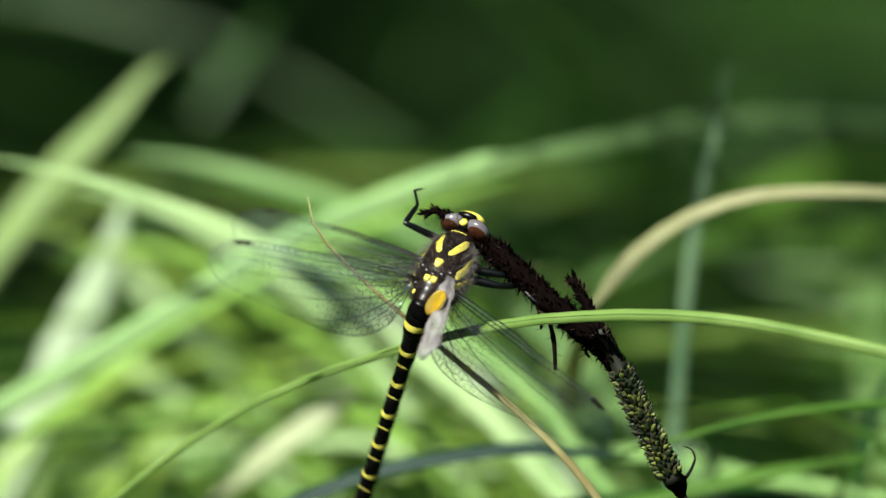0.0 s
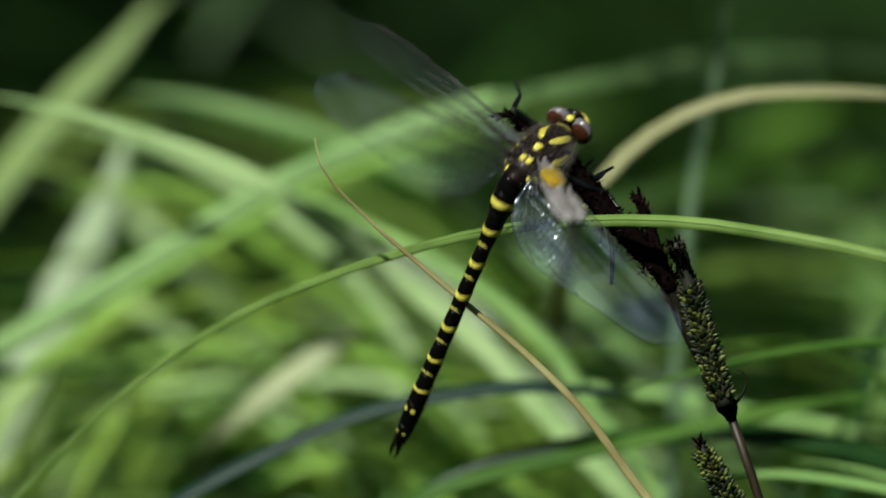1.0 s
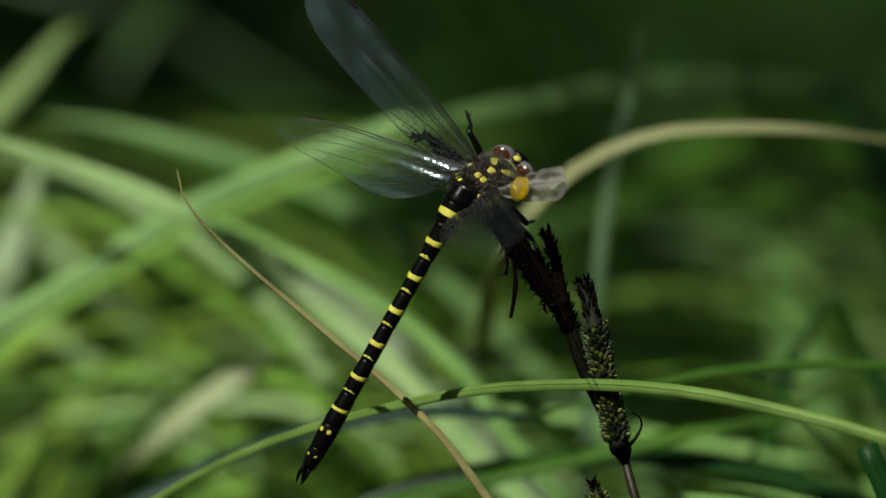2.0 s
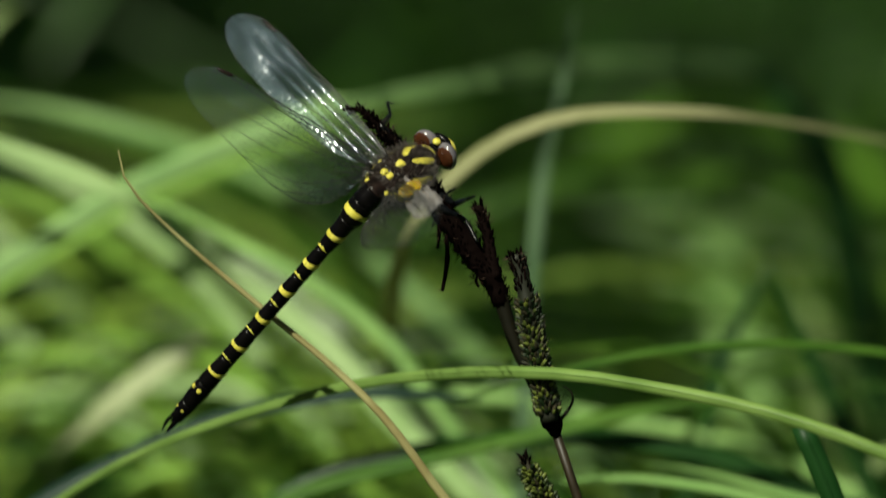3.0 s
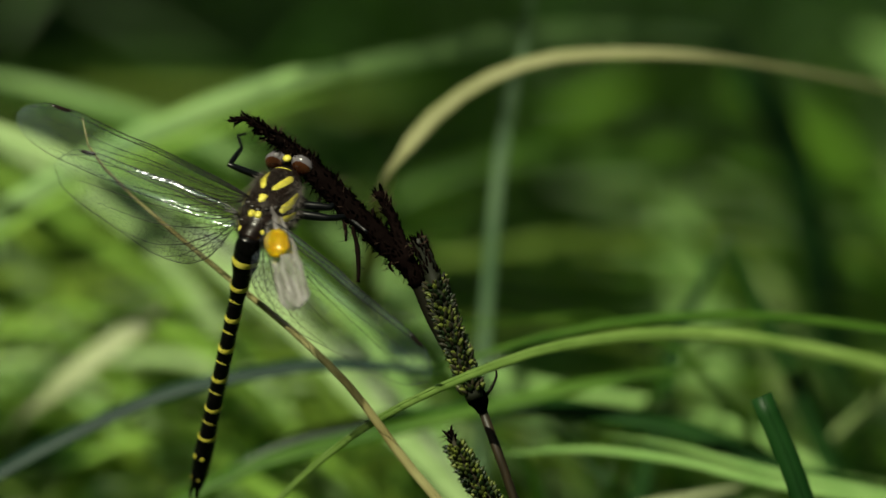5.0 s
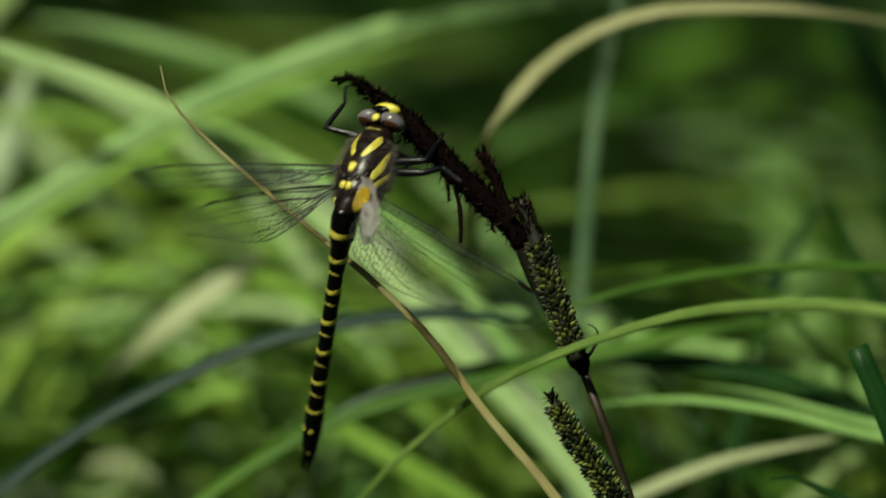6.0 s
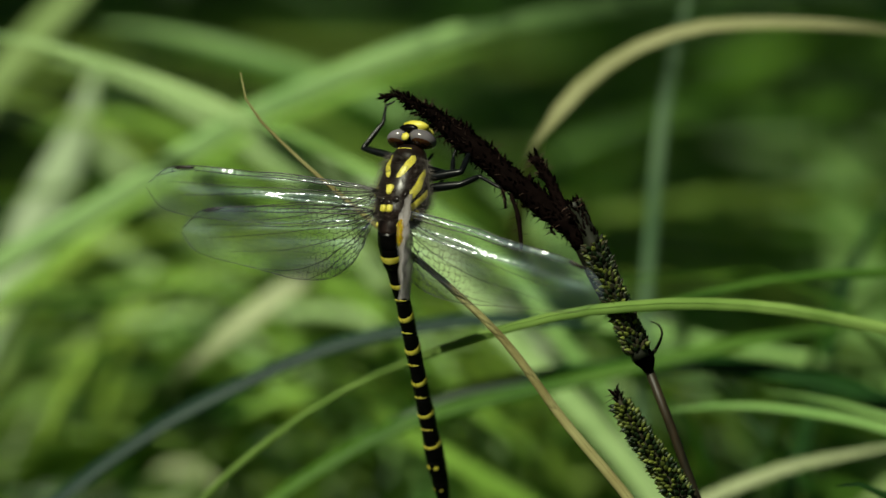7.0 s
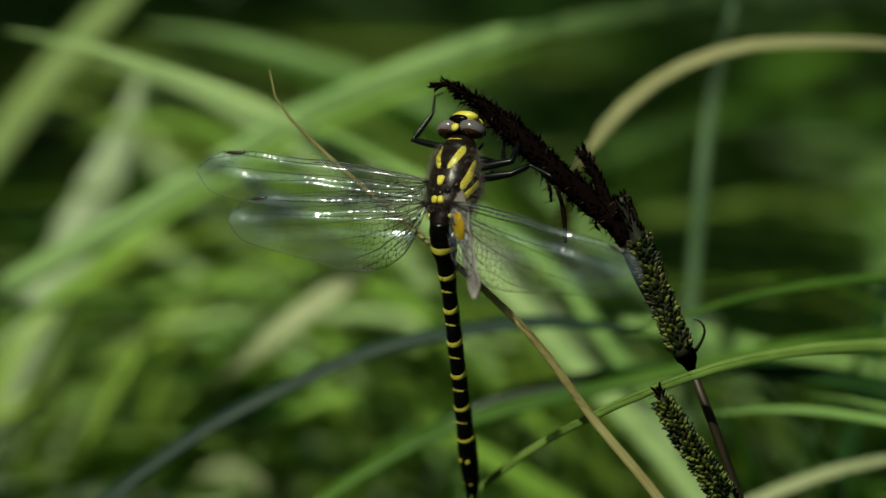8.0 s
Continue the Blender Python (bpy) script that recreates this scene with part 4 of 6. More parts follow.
STEM = [(0.0, -0.3), (-2.8, 4.7), (-6.0, 10.0), (-8.8, 15.2), (-10.9, 20.2), (-12.3, 23.6)]
BEND = (-12.0, 22.8)
SPIKE = [(-11.3, 21.2), (-12.6, 23.6), (-14.6, 26.0), (-17.5, 28.4), (-20.7, 31.5), (-23.8, 34.0), (-26.9, 37.0), (-30.1, 40.0), (-33.8, 43.3), (-36.8, 45.8), (-39.4, 47.6), (-42.0, 49.2), (-44.3, 50.6), (-46.8, 50.4)]


def sedge():
    top = new("sedge")
    tagged(top, "sedge with a withered black spike and a green fruiting spike", "sedge")
    # bare stem beside the fruiting spike, up to the bend
    stem = spline([v3(p, -0.6) for p in STEM], 20)
    verts, faces = tube(stem, [MM * (0.85 + 0.6 * i / 19) for i in range(20)], 10)
    part("stem", mesh_of("stem", verts, faces, [M_STALK_DARK]), top, "thin dark stem beside the fruiting spike")
    # withered male spike above the bend, arching over
    core = spline([v3(p, z) for p, z in zip(SPIKE, (-0.6, -0.6, -0.6, -1, -1, -1, -2, -2, -3, -3, -3, -3, -3, -3))], 48)
    girth = [1.5, 1.8, 2.0, 2.1, 2.05, 2.1, 2.05, 2.05, 2.1, 1.9, 1.35, 0.9, 0.5, 0.22]
    rad = []
    for i in range(48):
        f = i / 47 * (len(girth) - 1)
        k = min(len(girth) - 2, int(f))
        rad.append(MM * 1.04 * (girth[k] + (girth[k + 1] - girth[k]) * (f - k)))
    verts, faces = tube(core, [q * (1 + 0.22 * noise.noise((i * 0.7, 3, 0))) for i, q in enumerate(rad)], 14)
    for k, q in enumerate(verts):
        verts[k] = q + Vector((noise.noise(q * 900), noise.noise(q * 900 + Vector((9, 0, 0))), noise.noise(q * 900 + Vector((0, 9, 0))))) * MM * 0.3
    spike = part("withered_spike", mesh_of("withered_spike", verts, faces, [M_SEDGE]), top, "black-brown withered male spike")
    thick = lambda t: rad[min(47, int(t * 47))] / MM
    clothe(spike, core, lambda t: thick(t) * 0.9, S_DARK, "scale", 290, 11, out=0.28, jitter=0.8)
    clothe(spike, core[4:], lambda t: thick(0.08 + 0.92 * t) * 0.95, S_BRISTLE, "bristle", 110, 12, out=0.75, jitter=1.5)
    clothe(spike, core[28:42], lambda t: 1.5, S_BRISTLE, "bristle", 70, 31, out=1.5, jitter=1.0)
    rng = random.Random(19)
    V, F = [], []
    for _ in range(520):
        i = rng.randrange(2, 44)
        a = rng.uniform(0, 2 * math.pi)
        c = core[i] + Vector((math.cos(a) * 0.85, math.sin(a) * 0.85, math.sin(a * 3) * 0.8)) * rad[i]
        way = (c - core[i]).normalized()
        size = rng.uniform(0.7, 2.2) * MM
        hang = Vector((rng.uniform(-0.5, 0.5), rng.uniform(-1.4, 0.1), rng.uniform(-0.4, 0.4)))
        tube([c, c + way * size * 0.5, c + (way * 0.6 + hang * 0.6) * size], [MM * rng.uniform(0.1, 0.24), MM * 0.1, MM * 0.03], 4, 1.0, V, F)
    tagged(part("fringe", mesh_of("fringe", V, F, [M_SEDGE]), spike, "shaggy withered fibres"), kind="stuff")
    # short side spur
    spur = spline([v3(p, 0.5) for p in ((-13.4, 25.8), (-15.4, 30.1), (-17.0, 33.8), (-19.6, 38.4))], 14)
    verts, faces = tube(spur, [MM * (1.15 - 0.35 * i / 13) for i in range(14)], 10)
    sp = part("side_spike", mesh_of("side_spike", verts, faces, [M_SEDGE]), top, "short withered side spike")
    clothe(sp, spur, 0.75, S_DARK, "scale", 90, 13, out=0.12, jitter=0.4)
    clothe(sp, spur[9:], 0.6, S_BRISTLE, "bristle", 36, 14, out=0.8, jitter=0.7)
    upper = [spike, sp]
    # green fruiting spike with a dark male tip
    axis = spline([v3(p, 1.6) for p in [(-0.8, 0.5), (-3.0, 6.2), (-5.4, 12.0), (-7.7, 18.2), (-9.3, 22.6), (-10.4, 25.4), (-11.5, 27.6), (-12.6, 29.6)]], 30)
    verts, faces = tube(axis, [MM * (1.75 if i < 20 else 1.75 - 0.12 * (i - 20) if i < 24 else 1.4) * (1 if i < 24 else 1 - 0.02 * (i - 24)) for i in range(30)], 10)
    fr = part("fruit_spike", mesh_of("fruit_spike", verts, faces, [M_UTRICLE_DARK]), top, "green fruiting spike with rows of utricles")
    clothe(fr, axis[1:22], lambda t: 1.65 - 0.35 * t, U_GREEN, "utricle", 290, 15, out=0.95)
    clothe(fr, axis[1:22], 1.55, U_DARK, "scale", 190, 16, out=0.62)
    clothe(fr, axis[22:], 1.2, S_DARK, "scale", 80, 17, out=0.06, jitter=0.3)
    clothe(fr, axis[26:], 0.9, S_BRISTLE, "bristle", 50, 18, out=1.2, jitter=0.8)
    # thin curled bract at the joint
    hook = spline([v3(p, 1) for p in [(0.1, 0.1), (1.87, 2.1), (3.05, 4.67), (2.7, 6.3), (1.8, 7.0), (1.0, 7.2)]], 24)
    verts, faces = tube(hook, [MM * (0.42 - 0.32 * i / 23) for i in range(24)], 8, 0.6)
    part("curled_bract", mesh_of("curled_bract", verts, faces, [M_STALK_DARK]), top, "thin curled bract")
    # dangling dead bracts
    for pts, r in (([(-24.22, 31.7), (-23.08, 28.07), (-22.66, 24.43), (-22.56, 21.31)], 0.42), ([(-25.99, 32.95), (-25.36, 31.19), (-25.16, 28.79)], 0.3), ([(-16.42, 25.99), (-16.94, 24.64), (-16.22, 23.6)], 0.28)):
        path = spline([v3(p, 0.5) for p in pts], 14)
        verts, faces = tube(path, [MM * r * (0.6 + 0.6 * abs(noise.noise((i * 0.9, r * 9, 0))) + 0.4 * math.sin(3 * i / 13)) for i in range(14)], 7)
        db = part("dead_bract", mesh_of("dead_bract", verts, faces, [M_SEDGE]), top, "dangling dead bract")
        upper.append(db)
        clothe(db, path, 0.2, S_BRISTLE, "bristle", 9, int(r * 100), out=0.7, jitter=0.8, reverse=False)
    # stalk below the joint, which bends by itself
    low = spline([v3((0, 0)), v3((9.4, -25.5)), v3((20, -62), -2), v3((34, -140), -6), v3((48, -300), -30), v3((52, -480), -75)], 40)
    verts, faces = tube(low, [MM * (0.85 + 0.5 * i / 39) for i in range(40)], 10)
    stalk = part("stalk", mesh_of("stalk", verts, faces, [M_STALK]), top, "brown-green three-sided stalk")
    verts, faces = tube(spline([v3((-1.2, 1.5), 1), v3((0, 0), 0.6), v3((0.6, -2), 0.3)], 8), [MM * k for k in (1.5, 1.9, 2.0, 1.9, 1.7, 1.4, 1.1, 0.9)], 10)
    part("joint", mesh_of("joint", verts, faces, [M_SEDGE]), top, "dark joint under the fruiting spike")
    return top, stalk, fr, upper


sedge_plant, sedge_stalk, sedge_fruit, sedge_upper = sedge()


def young_sedge():
    top = new("young_sedge")
    tagged(top, "smaller green sedge spike with a brown withered tip", "sedge")
    axis = spline([v3(p) for p in [(12.16, -19.75), (7.8, -12.99), (4.16, -7.8), (1.87, -4.16), (0.73, -2.08), (-0.21, 0.0)]], 30)
    verts, faces = tube(axis, [MM * (1.2 if i < 22 else 1.2 - 0.1 * (i - 22)) for i in range(30)], 10)
    fr = part("fruit_spike", mesh_of("fruit_spike", verts, faces, [M_UTRICLE_DARK]), top, "green fruiting spike with rows of utricles")
    clothe(fr, axis[:27], lambda t: 1.85 - 0.7 * t, U_GREEN, "utricle", 295, 25, out=1.0)
    clothe(fr, axis[:25], 1.0, U_DARK, "scale", 60, 26, out=0.4)
    clothe(fr, axis[26:], 0.4, S_DARK, "scale", 22, 27, out=0.3)
    clothe(fr, axis[27:], 0.4, S_BRISTLE, "bristle", 16, 28, out=0.8, jitter=0.6)
    low = spline([axis[0], axis[0] + Vector((0.008, -0.03, 0)), axis[0] + Vector((0.02, -0.12, -0.01)), axis[0] + Vector((0.03, -0.42, -0.075))], 24)
    verts, faces = tube(low, [MM * 0.8] * 24, 8)
    part("stalk", mesh_of("stalk", verts, faces, [M_STALK]), top, "slender brown-green stalk")
    return top


young = young_sedge()

# ---------------------------------------------------------------- dragonfly
def lofted(profile):
    """Interpolated half-widths and centre height of a body along its length: rows of y, rx, rz, zc in mm."""
    def at(y):
        for a, b in zip(profile[:-1], profile[1:]):
            lo, hi = min(a[0], b[0]), max(a[0], b[0])
            if lo <= y <= hi:
                f = (y - a[0]) / (b[0] - a[0])
                f = f * f * (3 - 2 * f)
                return [a[k] + (b[k] - a[k]) * f for k in (1, 2, 3)]
        e = profile[0] if abs(y - profile[0][0]) < abs(y - profile[-1][0]) else profile[-1]
        return list(e[1:])
    def surf(th, y, off=0.0):
        """th: degrees round the body from its back towards its right side."""
        rx, rz, zc = at(y)
        a = radians(th)
        return Vector(((rx + off) * math.sin(a), y, zc + (rz + off) * math.cos(a))) * MM
    return at, surf


def loft_mesh(name, surf, y0, y1, mats, rings=24, seg=36):
    verts, faces = [], []
    for i in range(rings + 1):
        y = y0 + (y1 - y0) * i / rings
        for k in range(seg):
            verts.append(surf(360 * k / seg, y))
    for i in range(rings):
        for k in range(seg):
            k2 = (k + 1) % seg
            q = (i * seg + k, i * seg + k2, (i + 1) * seg + k2, (i + 1) * seg + k)
            faces.append(q if y1 < y0 else tuple(reversed(q)))
    lo, hi = tuple(range(seg)), tuple(rings * seg + k for k in range(seg))
    faces += [tuple(reversed(lo)), hi] if y1 < y0 else [lo, tuple(reversed(hi))]
    return mesh_of(name, verts, faces, mats)


def patch(name, surf, a, b, wa, wb, mat, lift=0.07, n=12, m=8, round_ends=True):
    """A raised coloured mark on a lofted body, from (degrees, y) a to b, with its widths in mm across."""
    verts, faces = [], []
    for i in range(n + 1):
        t = i / n
        w = wa + (wb - wa) * t
        if round_ends:
            w *= math.sqrt(max(0.02, 1 - (2 * t - 1) ** 6))
        th0, y0 = a[0] + (b[0] - a[0]) * t, a[1] + (b[1] - a[1]) * t
        for j in range(m + 1):
            s = j / m - 0.5
            dth, dy = b[0] - a[0], b[1] - a[1]
            L = math.hypot(dth * 0.07, dy)
            nx, ny = -dy / L, dth * 0.07 / L
            off = lift * (1 - (2 * s) ** 6) * (1 - (2 * t - 1) ** 8)
            verts.append(surf(th0 + nx * w * s / 0.07, y0 + ny * w * s, off))
    for i in range(n):
        for j in range(m):
            q = i * (m + 1) + j
            faces.append((q, q + 1, q + m + 2, q + m + 1))
    return mesh_of(name, verts, faces, [mat])


def band(name, surf, th0, th1, lo, hi, mat, lift=0.05, n=30, m=5):
    """A coloured ring mark round a segment; lo and hi give its edges (y) by degrees."""
    verts, faces = [], []
    for i in range(n + 1):
        th = th0 + (th1 - th0) * i / n
        for j in range(m + 1):
            s = j / m
            verts.append(surf(th, lo(th) + (hi(th) - lo(th)) * s, lift * (1 - (2 * s - 1) ** 6)))
    for i in range(n):
        for j in range(m):
            q = i * (m + 1) + j
            faces.append((q, q + m + 1, q + m + 2, q + 1))
    return mesh_of(name, verts, faces, [mat])


def wing_outline(kind):
    """Leading and trailing edge by share of the span: (share, y) in mm."""
    if kind == "fore":
        lead = [(0, 0.6), (0.1, 1.3), (0.45, 1.9), (0.5, 1.5), (0.8, 1.6), (0.9, 1.0), (0.96, -0.3), (0.99, -1.9), (1.0, -3.4)]
        trail = [(0, -0.8), (0.06, -4.2), (0.2, -6.6), (0.4, -7.6), (0.6, -8.0), (0.8, -8.0), (0.9, -7.2), (0.96, -6.0), (0.99, -4.8), (1.0, -3.4)]
    else:
        lead = [(0, 0.6), (0.1, 1.4), (0.4, 1.7), (0.45, 1.3), (0.8, 1.2), (0.9, 0.6), (0.96, -0.6), (0.99, -2.2), (1.0, -3.6)]
        trail = [(0, -1.0), (0.03, -6.0), (0.10, -10.2), (0.22, -12.4), (0.38, -12.4), (0.6, -10.4), (0.8, -8.8), (0.9, -7.6), (0.96, -6.2), (0.99, -5.0), (1.0, -3.6)]
    def f(tab):
        def at(s):
            for a, b in zip(tab[:-1], tab[1:]):
                if a[0] <= s <= b[0]:
                    k = (s - a[0]) / (b[0] - a[0])
                    return a[1] + (b[1] - a[1]) * k
            return tab[-1][1]
        return lambda s: sum(at(min(1, max(0, s + d))) for d in (-0.03, -0.015, 0, 0.015, 0.03)) / 5 if 0.04 < s < 0.97 else at(s)
    return f(lead), f(trail)


def pleat(x, y, span, wobble):
    """Height of the pleated wing above its plane, in mm."""
    s = x / span
    damp = max(0.08, 1 - s * 1.2)
    ridge = 1 / (1 + math.exp(-(y + 4.6) * 2))
    return 0.5 * damp * math.sin(y * 1.7 + s * 2) * (0.15 + 0.85 * ridge) + 0.9 * math.sin(s * 2.6) + wobble * noise.noise((x * 0.12, y * 0.22, 7)) - 0.012 * (y + 3) ** 2


def wing(parent, name, kind, span, hand, seed):
    """A wing in its own space: the span along x (hand is 1 or -1), the leading edge towards +y."""
    lead, trail = wing_outline(kind)
    rng = random.Random(seed)
    nx, ny = 70, 34
    P = lambda s, v, up=0.0: Vector((hand * s * span, lead(s) + (trail(s) - lead(s)) * v, pleat(s * span, lead(s) + (trail(s) - lead(s)) * v, span, 0.4) + up)) * MM
    verts, faces = [], []
    for i in range(nx + 1):
        s = 1 - (1 - i / nx) ** 1.35
        for j in range(ny + 1):
            verts.append(P(s, j / ny))
    W1 = ny + 1
    for i in range(nx):
        for j in range(ny):
            q = i * W1 + j
            f = (q, q + 1, q + W1 + 1, q + W1)
            faces.append(f)
    skin = mesh_of("wing_membrane", verts, faces, [M_WING])
    holder = new(name)
    holder.parent = parent
    part("membrane", skin, holder, "clear glassy wing membrane")
    # main veins, one by one
    def vein(pts, r0, r1, n=26):
        path = spline(pts, n)
        vv, ff = tube(path, [MM * (r0 + (r1 - r0) * i / (n - 1)) for i in range(n)], 5)
        part("vein", mesh_of("vein", vv, ff, [M_VEIN]), holder)
    def run(v0, v1, s0=0.0, s1=0.97, bend=0.0, k=9):
        return [P(s0 + (s1 - s0) * i / (k - 1), v0 + (v1 - v0) * (i / (k - 1)) + bend * math.sin(math.pi * i / (k - 1)), 0.02) for i in range(k)]
    vein(run(0.0, 0.0, 0, 0.995, k=14), 0.16, 0.06, 40)
    vein(run(0.06, 0.05, 0, 0.5, k=7), 0.13, 0.09)
    vein(run(0.12, 0.08, 0, 0.96), 0.15, 0.06)
    vein(run(0.2, 0.35, 0, 0.9, 0.03), 0.10, 0.04)
    vein(run(0.25, 0.62, 0, 0.85, -0.05), 0.10, 0.04)
    vein(run(0.33, 0.8, 0, 0.72, 0.02), 0.10, 0.04)
    vein(run(0.42, 0.97, 0.02, 0.55, 0.10), 0.11, 0.05)
    vein(run(0.5, 0.97, 0.02, 0.3, 0.06), 0.10, 0.06)
    vein([P(i / 15, 0.995, 0.01) for i in range(16)], 0.075, 0.05, 50)
    # cross-veins in front, then a net of cells
    V, F = [], []
    for k in range(26):
        s = 0.03 + 0.9 * k / 26
        tube([P(s, 0.0, 0.02), P(s, 0.06, 0.02), P(s, 0.11, 0.02)], [MM * 0.06] * 3, 4, 1.0, V, F)
    rows = 8 if kind == "fore" else 10
    for j in range(rows):
        v0, v1 = 0.14 + 0.84 * j / rows, 0.14 + 0.84 * (j + 1) / rows
        s_end = 0.95 - 0.25 * max(0, v0 - 0.4)
        cells = 34
        prev = None
        for k in range(cells + 1):
            s = 0.02 + (s_end - 0.02) * (k / cells)
            stagger = (0.5 * (s_end - 0.02) / cells) if j % 2 else 0
            s1 = min(0.98, s + stagger + rng.uniform(-0.005, 0.005))
            zig = 0.28 * (v1 - v0) * (1 if k % 2 else -1) + rng.uniform(-0.1, 0.1) * (v1 - v0)
            a, b = P(s1, v0 + zig * 0.6, 0.015), P(min(0.98, s1 + rng.uniform(-0.006, 0.006)), v1 - zig * 0.6, 0.015)
            thin = max(0.02, 0.085 - 0.13 * s)
            tube([a, b], [MM * thin] * 2, 3, 1.0, V, F)
            if prev is not None and (k % 3 or s < 0.4):
                tube([prev, b], [MM * thin] * 2, 3, 1.0, V, F)
            prev = b
    tagged(part("vein_net", mesh_of("vein_net", V, F, [M_VEIN]), holder, "fine dark net of wing cells"), kind="stuff")
    st = [P(0.80 + 0.09 * i / 5, 0.035, 0.06) for i in range(6)]
    verts, faces = tube(st, [MM * k for k in (0.12, 0.3, 0.34, 0.34, 0.3, 0.1)], 8, 0.35)
    part("wing_mark", mesh_of("wing_mark", verts, faces, [M_THORAX]), holder, "dark narrow mark near the wing tip")
    return holder


def crumpled_wing(parent):
    """The right forewing has not spread: a short whitish, folded flap with a drop of amber fluid in it."""
    span = 22.0
    verts, faces = [], []
    nx, ny = 44, 20
    for i in range(nx + 1):
        s = i / nx
        half_w = (1.0 + 2.2 * math.sin(min(1, s * 1.25) * math.pi * 0.5) - 0.3 * s) * (1 if s < 0.86 else math.sqrt(max(0.03, 1 - ((s - 0.86) / 0.14) ** 2)))
        for j in range(ny + 1):
            t = 2 * j / ny - 1
            x = s * span + 0.5 * noise.noise((s * 6, t * 2, 3))
            y = -1.2 + t * half_w + 0.25 * noise.noise((s * 9, t * 3, 1))
            z = 0.55 * math.sin(t * 5 + s * 4) + 0.7 * noise.noise((s * 7, t * 2.4, 9)) - 0.9 * t * t
            verts.append(Vector((x, y, z)) * MM)
    for i in range(nx):
        for j in range(ny):
            q = i * (ny + 1) + j
            faces.append((q, q + ny + 1, q + ny + 2, q + 1))
    holder = new("crumpled_wing")
    holder.parent = parent
    me = mesh_of("crumpled_membrane", verts, faces, [M_CRUMPLED])
    ob = part("folded_membrane", me, holder, "whitish crumpled wing membrane")
    mod = ob.modifiers.new("thickness", 'SOLIDIFY')
    mod.thickness = 0.00025
    for t in (-0.9, -0.45, 0.0, 0.5, 0.92):
        path = [Vector(verts[i * (ny + 1) + int((t + 1) / 2 * ny)]) + Vector((0, 0, 0.00012)) for i in range(0, nx - 2, 2)]
        vv, ff = tube(path, [MM * 0.06] * len(path), 5)
        part("vein", mesh_of("vein", vv, ff, [M_HAIR]), holder, "grey folded vein")
    v, f = ellipsoid(Vector((7.9, -1.6, 0.3)) * MM, (3.1 * MM, 2.4 * MM, 1.0 * MM), 28, 18)
    for k, q in enumerate(v):
        v[k] = q + Vector((0.3, 0.3, 0.3)) * MM * noise.noise(q * 500)
    part("amber_drop", mesh_of("amber_drop", v, f, [M_AMBER]), holder, "amber drop of fluid in the wing")
    return holder


def leg(parent, pts, r0):
    """A jointed leg through hip, knee, heel and claw, with spines."""
    p = [Vector(q) * MM for q in pts]
    path, radii = [], []
    for k, (a, b) in enumerate(zip(p[:-1], p[1:])):
        n = 8
        for i in range(n):
            t = i / n
            path.append(a.lerp(b, t))
            base = r0 * (1, 0.72, 0.42, 0.3)[min(k, 3)]
            radii.append(MM * base * (1.12 - 0.3 * t + 0.16 * math.sin(math.pi * t)))
    path.append(p[-1])
    radii.append(MM * 0.12)
    V, F = tube(path, radii, 9)
    rng = random.Random(int(r0 * 1000) + len(pts))
    for k, c in enumerate(path[8:]):
        if k % 2 == 0:
            d = Vector((rng.uniform(-1, 1), rng.uniform(-1, 0.3), rng.uniform(-1, 1))).normalized()
            tube([c, c + d * 0.9 * MM], [MM * 0.09, MM * 0.02], 4, 1.0, V, F)
    return part("leg", mesh_of("leg", V, F, [M_LEG]), parent, "jointed black leg with spines")


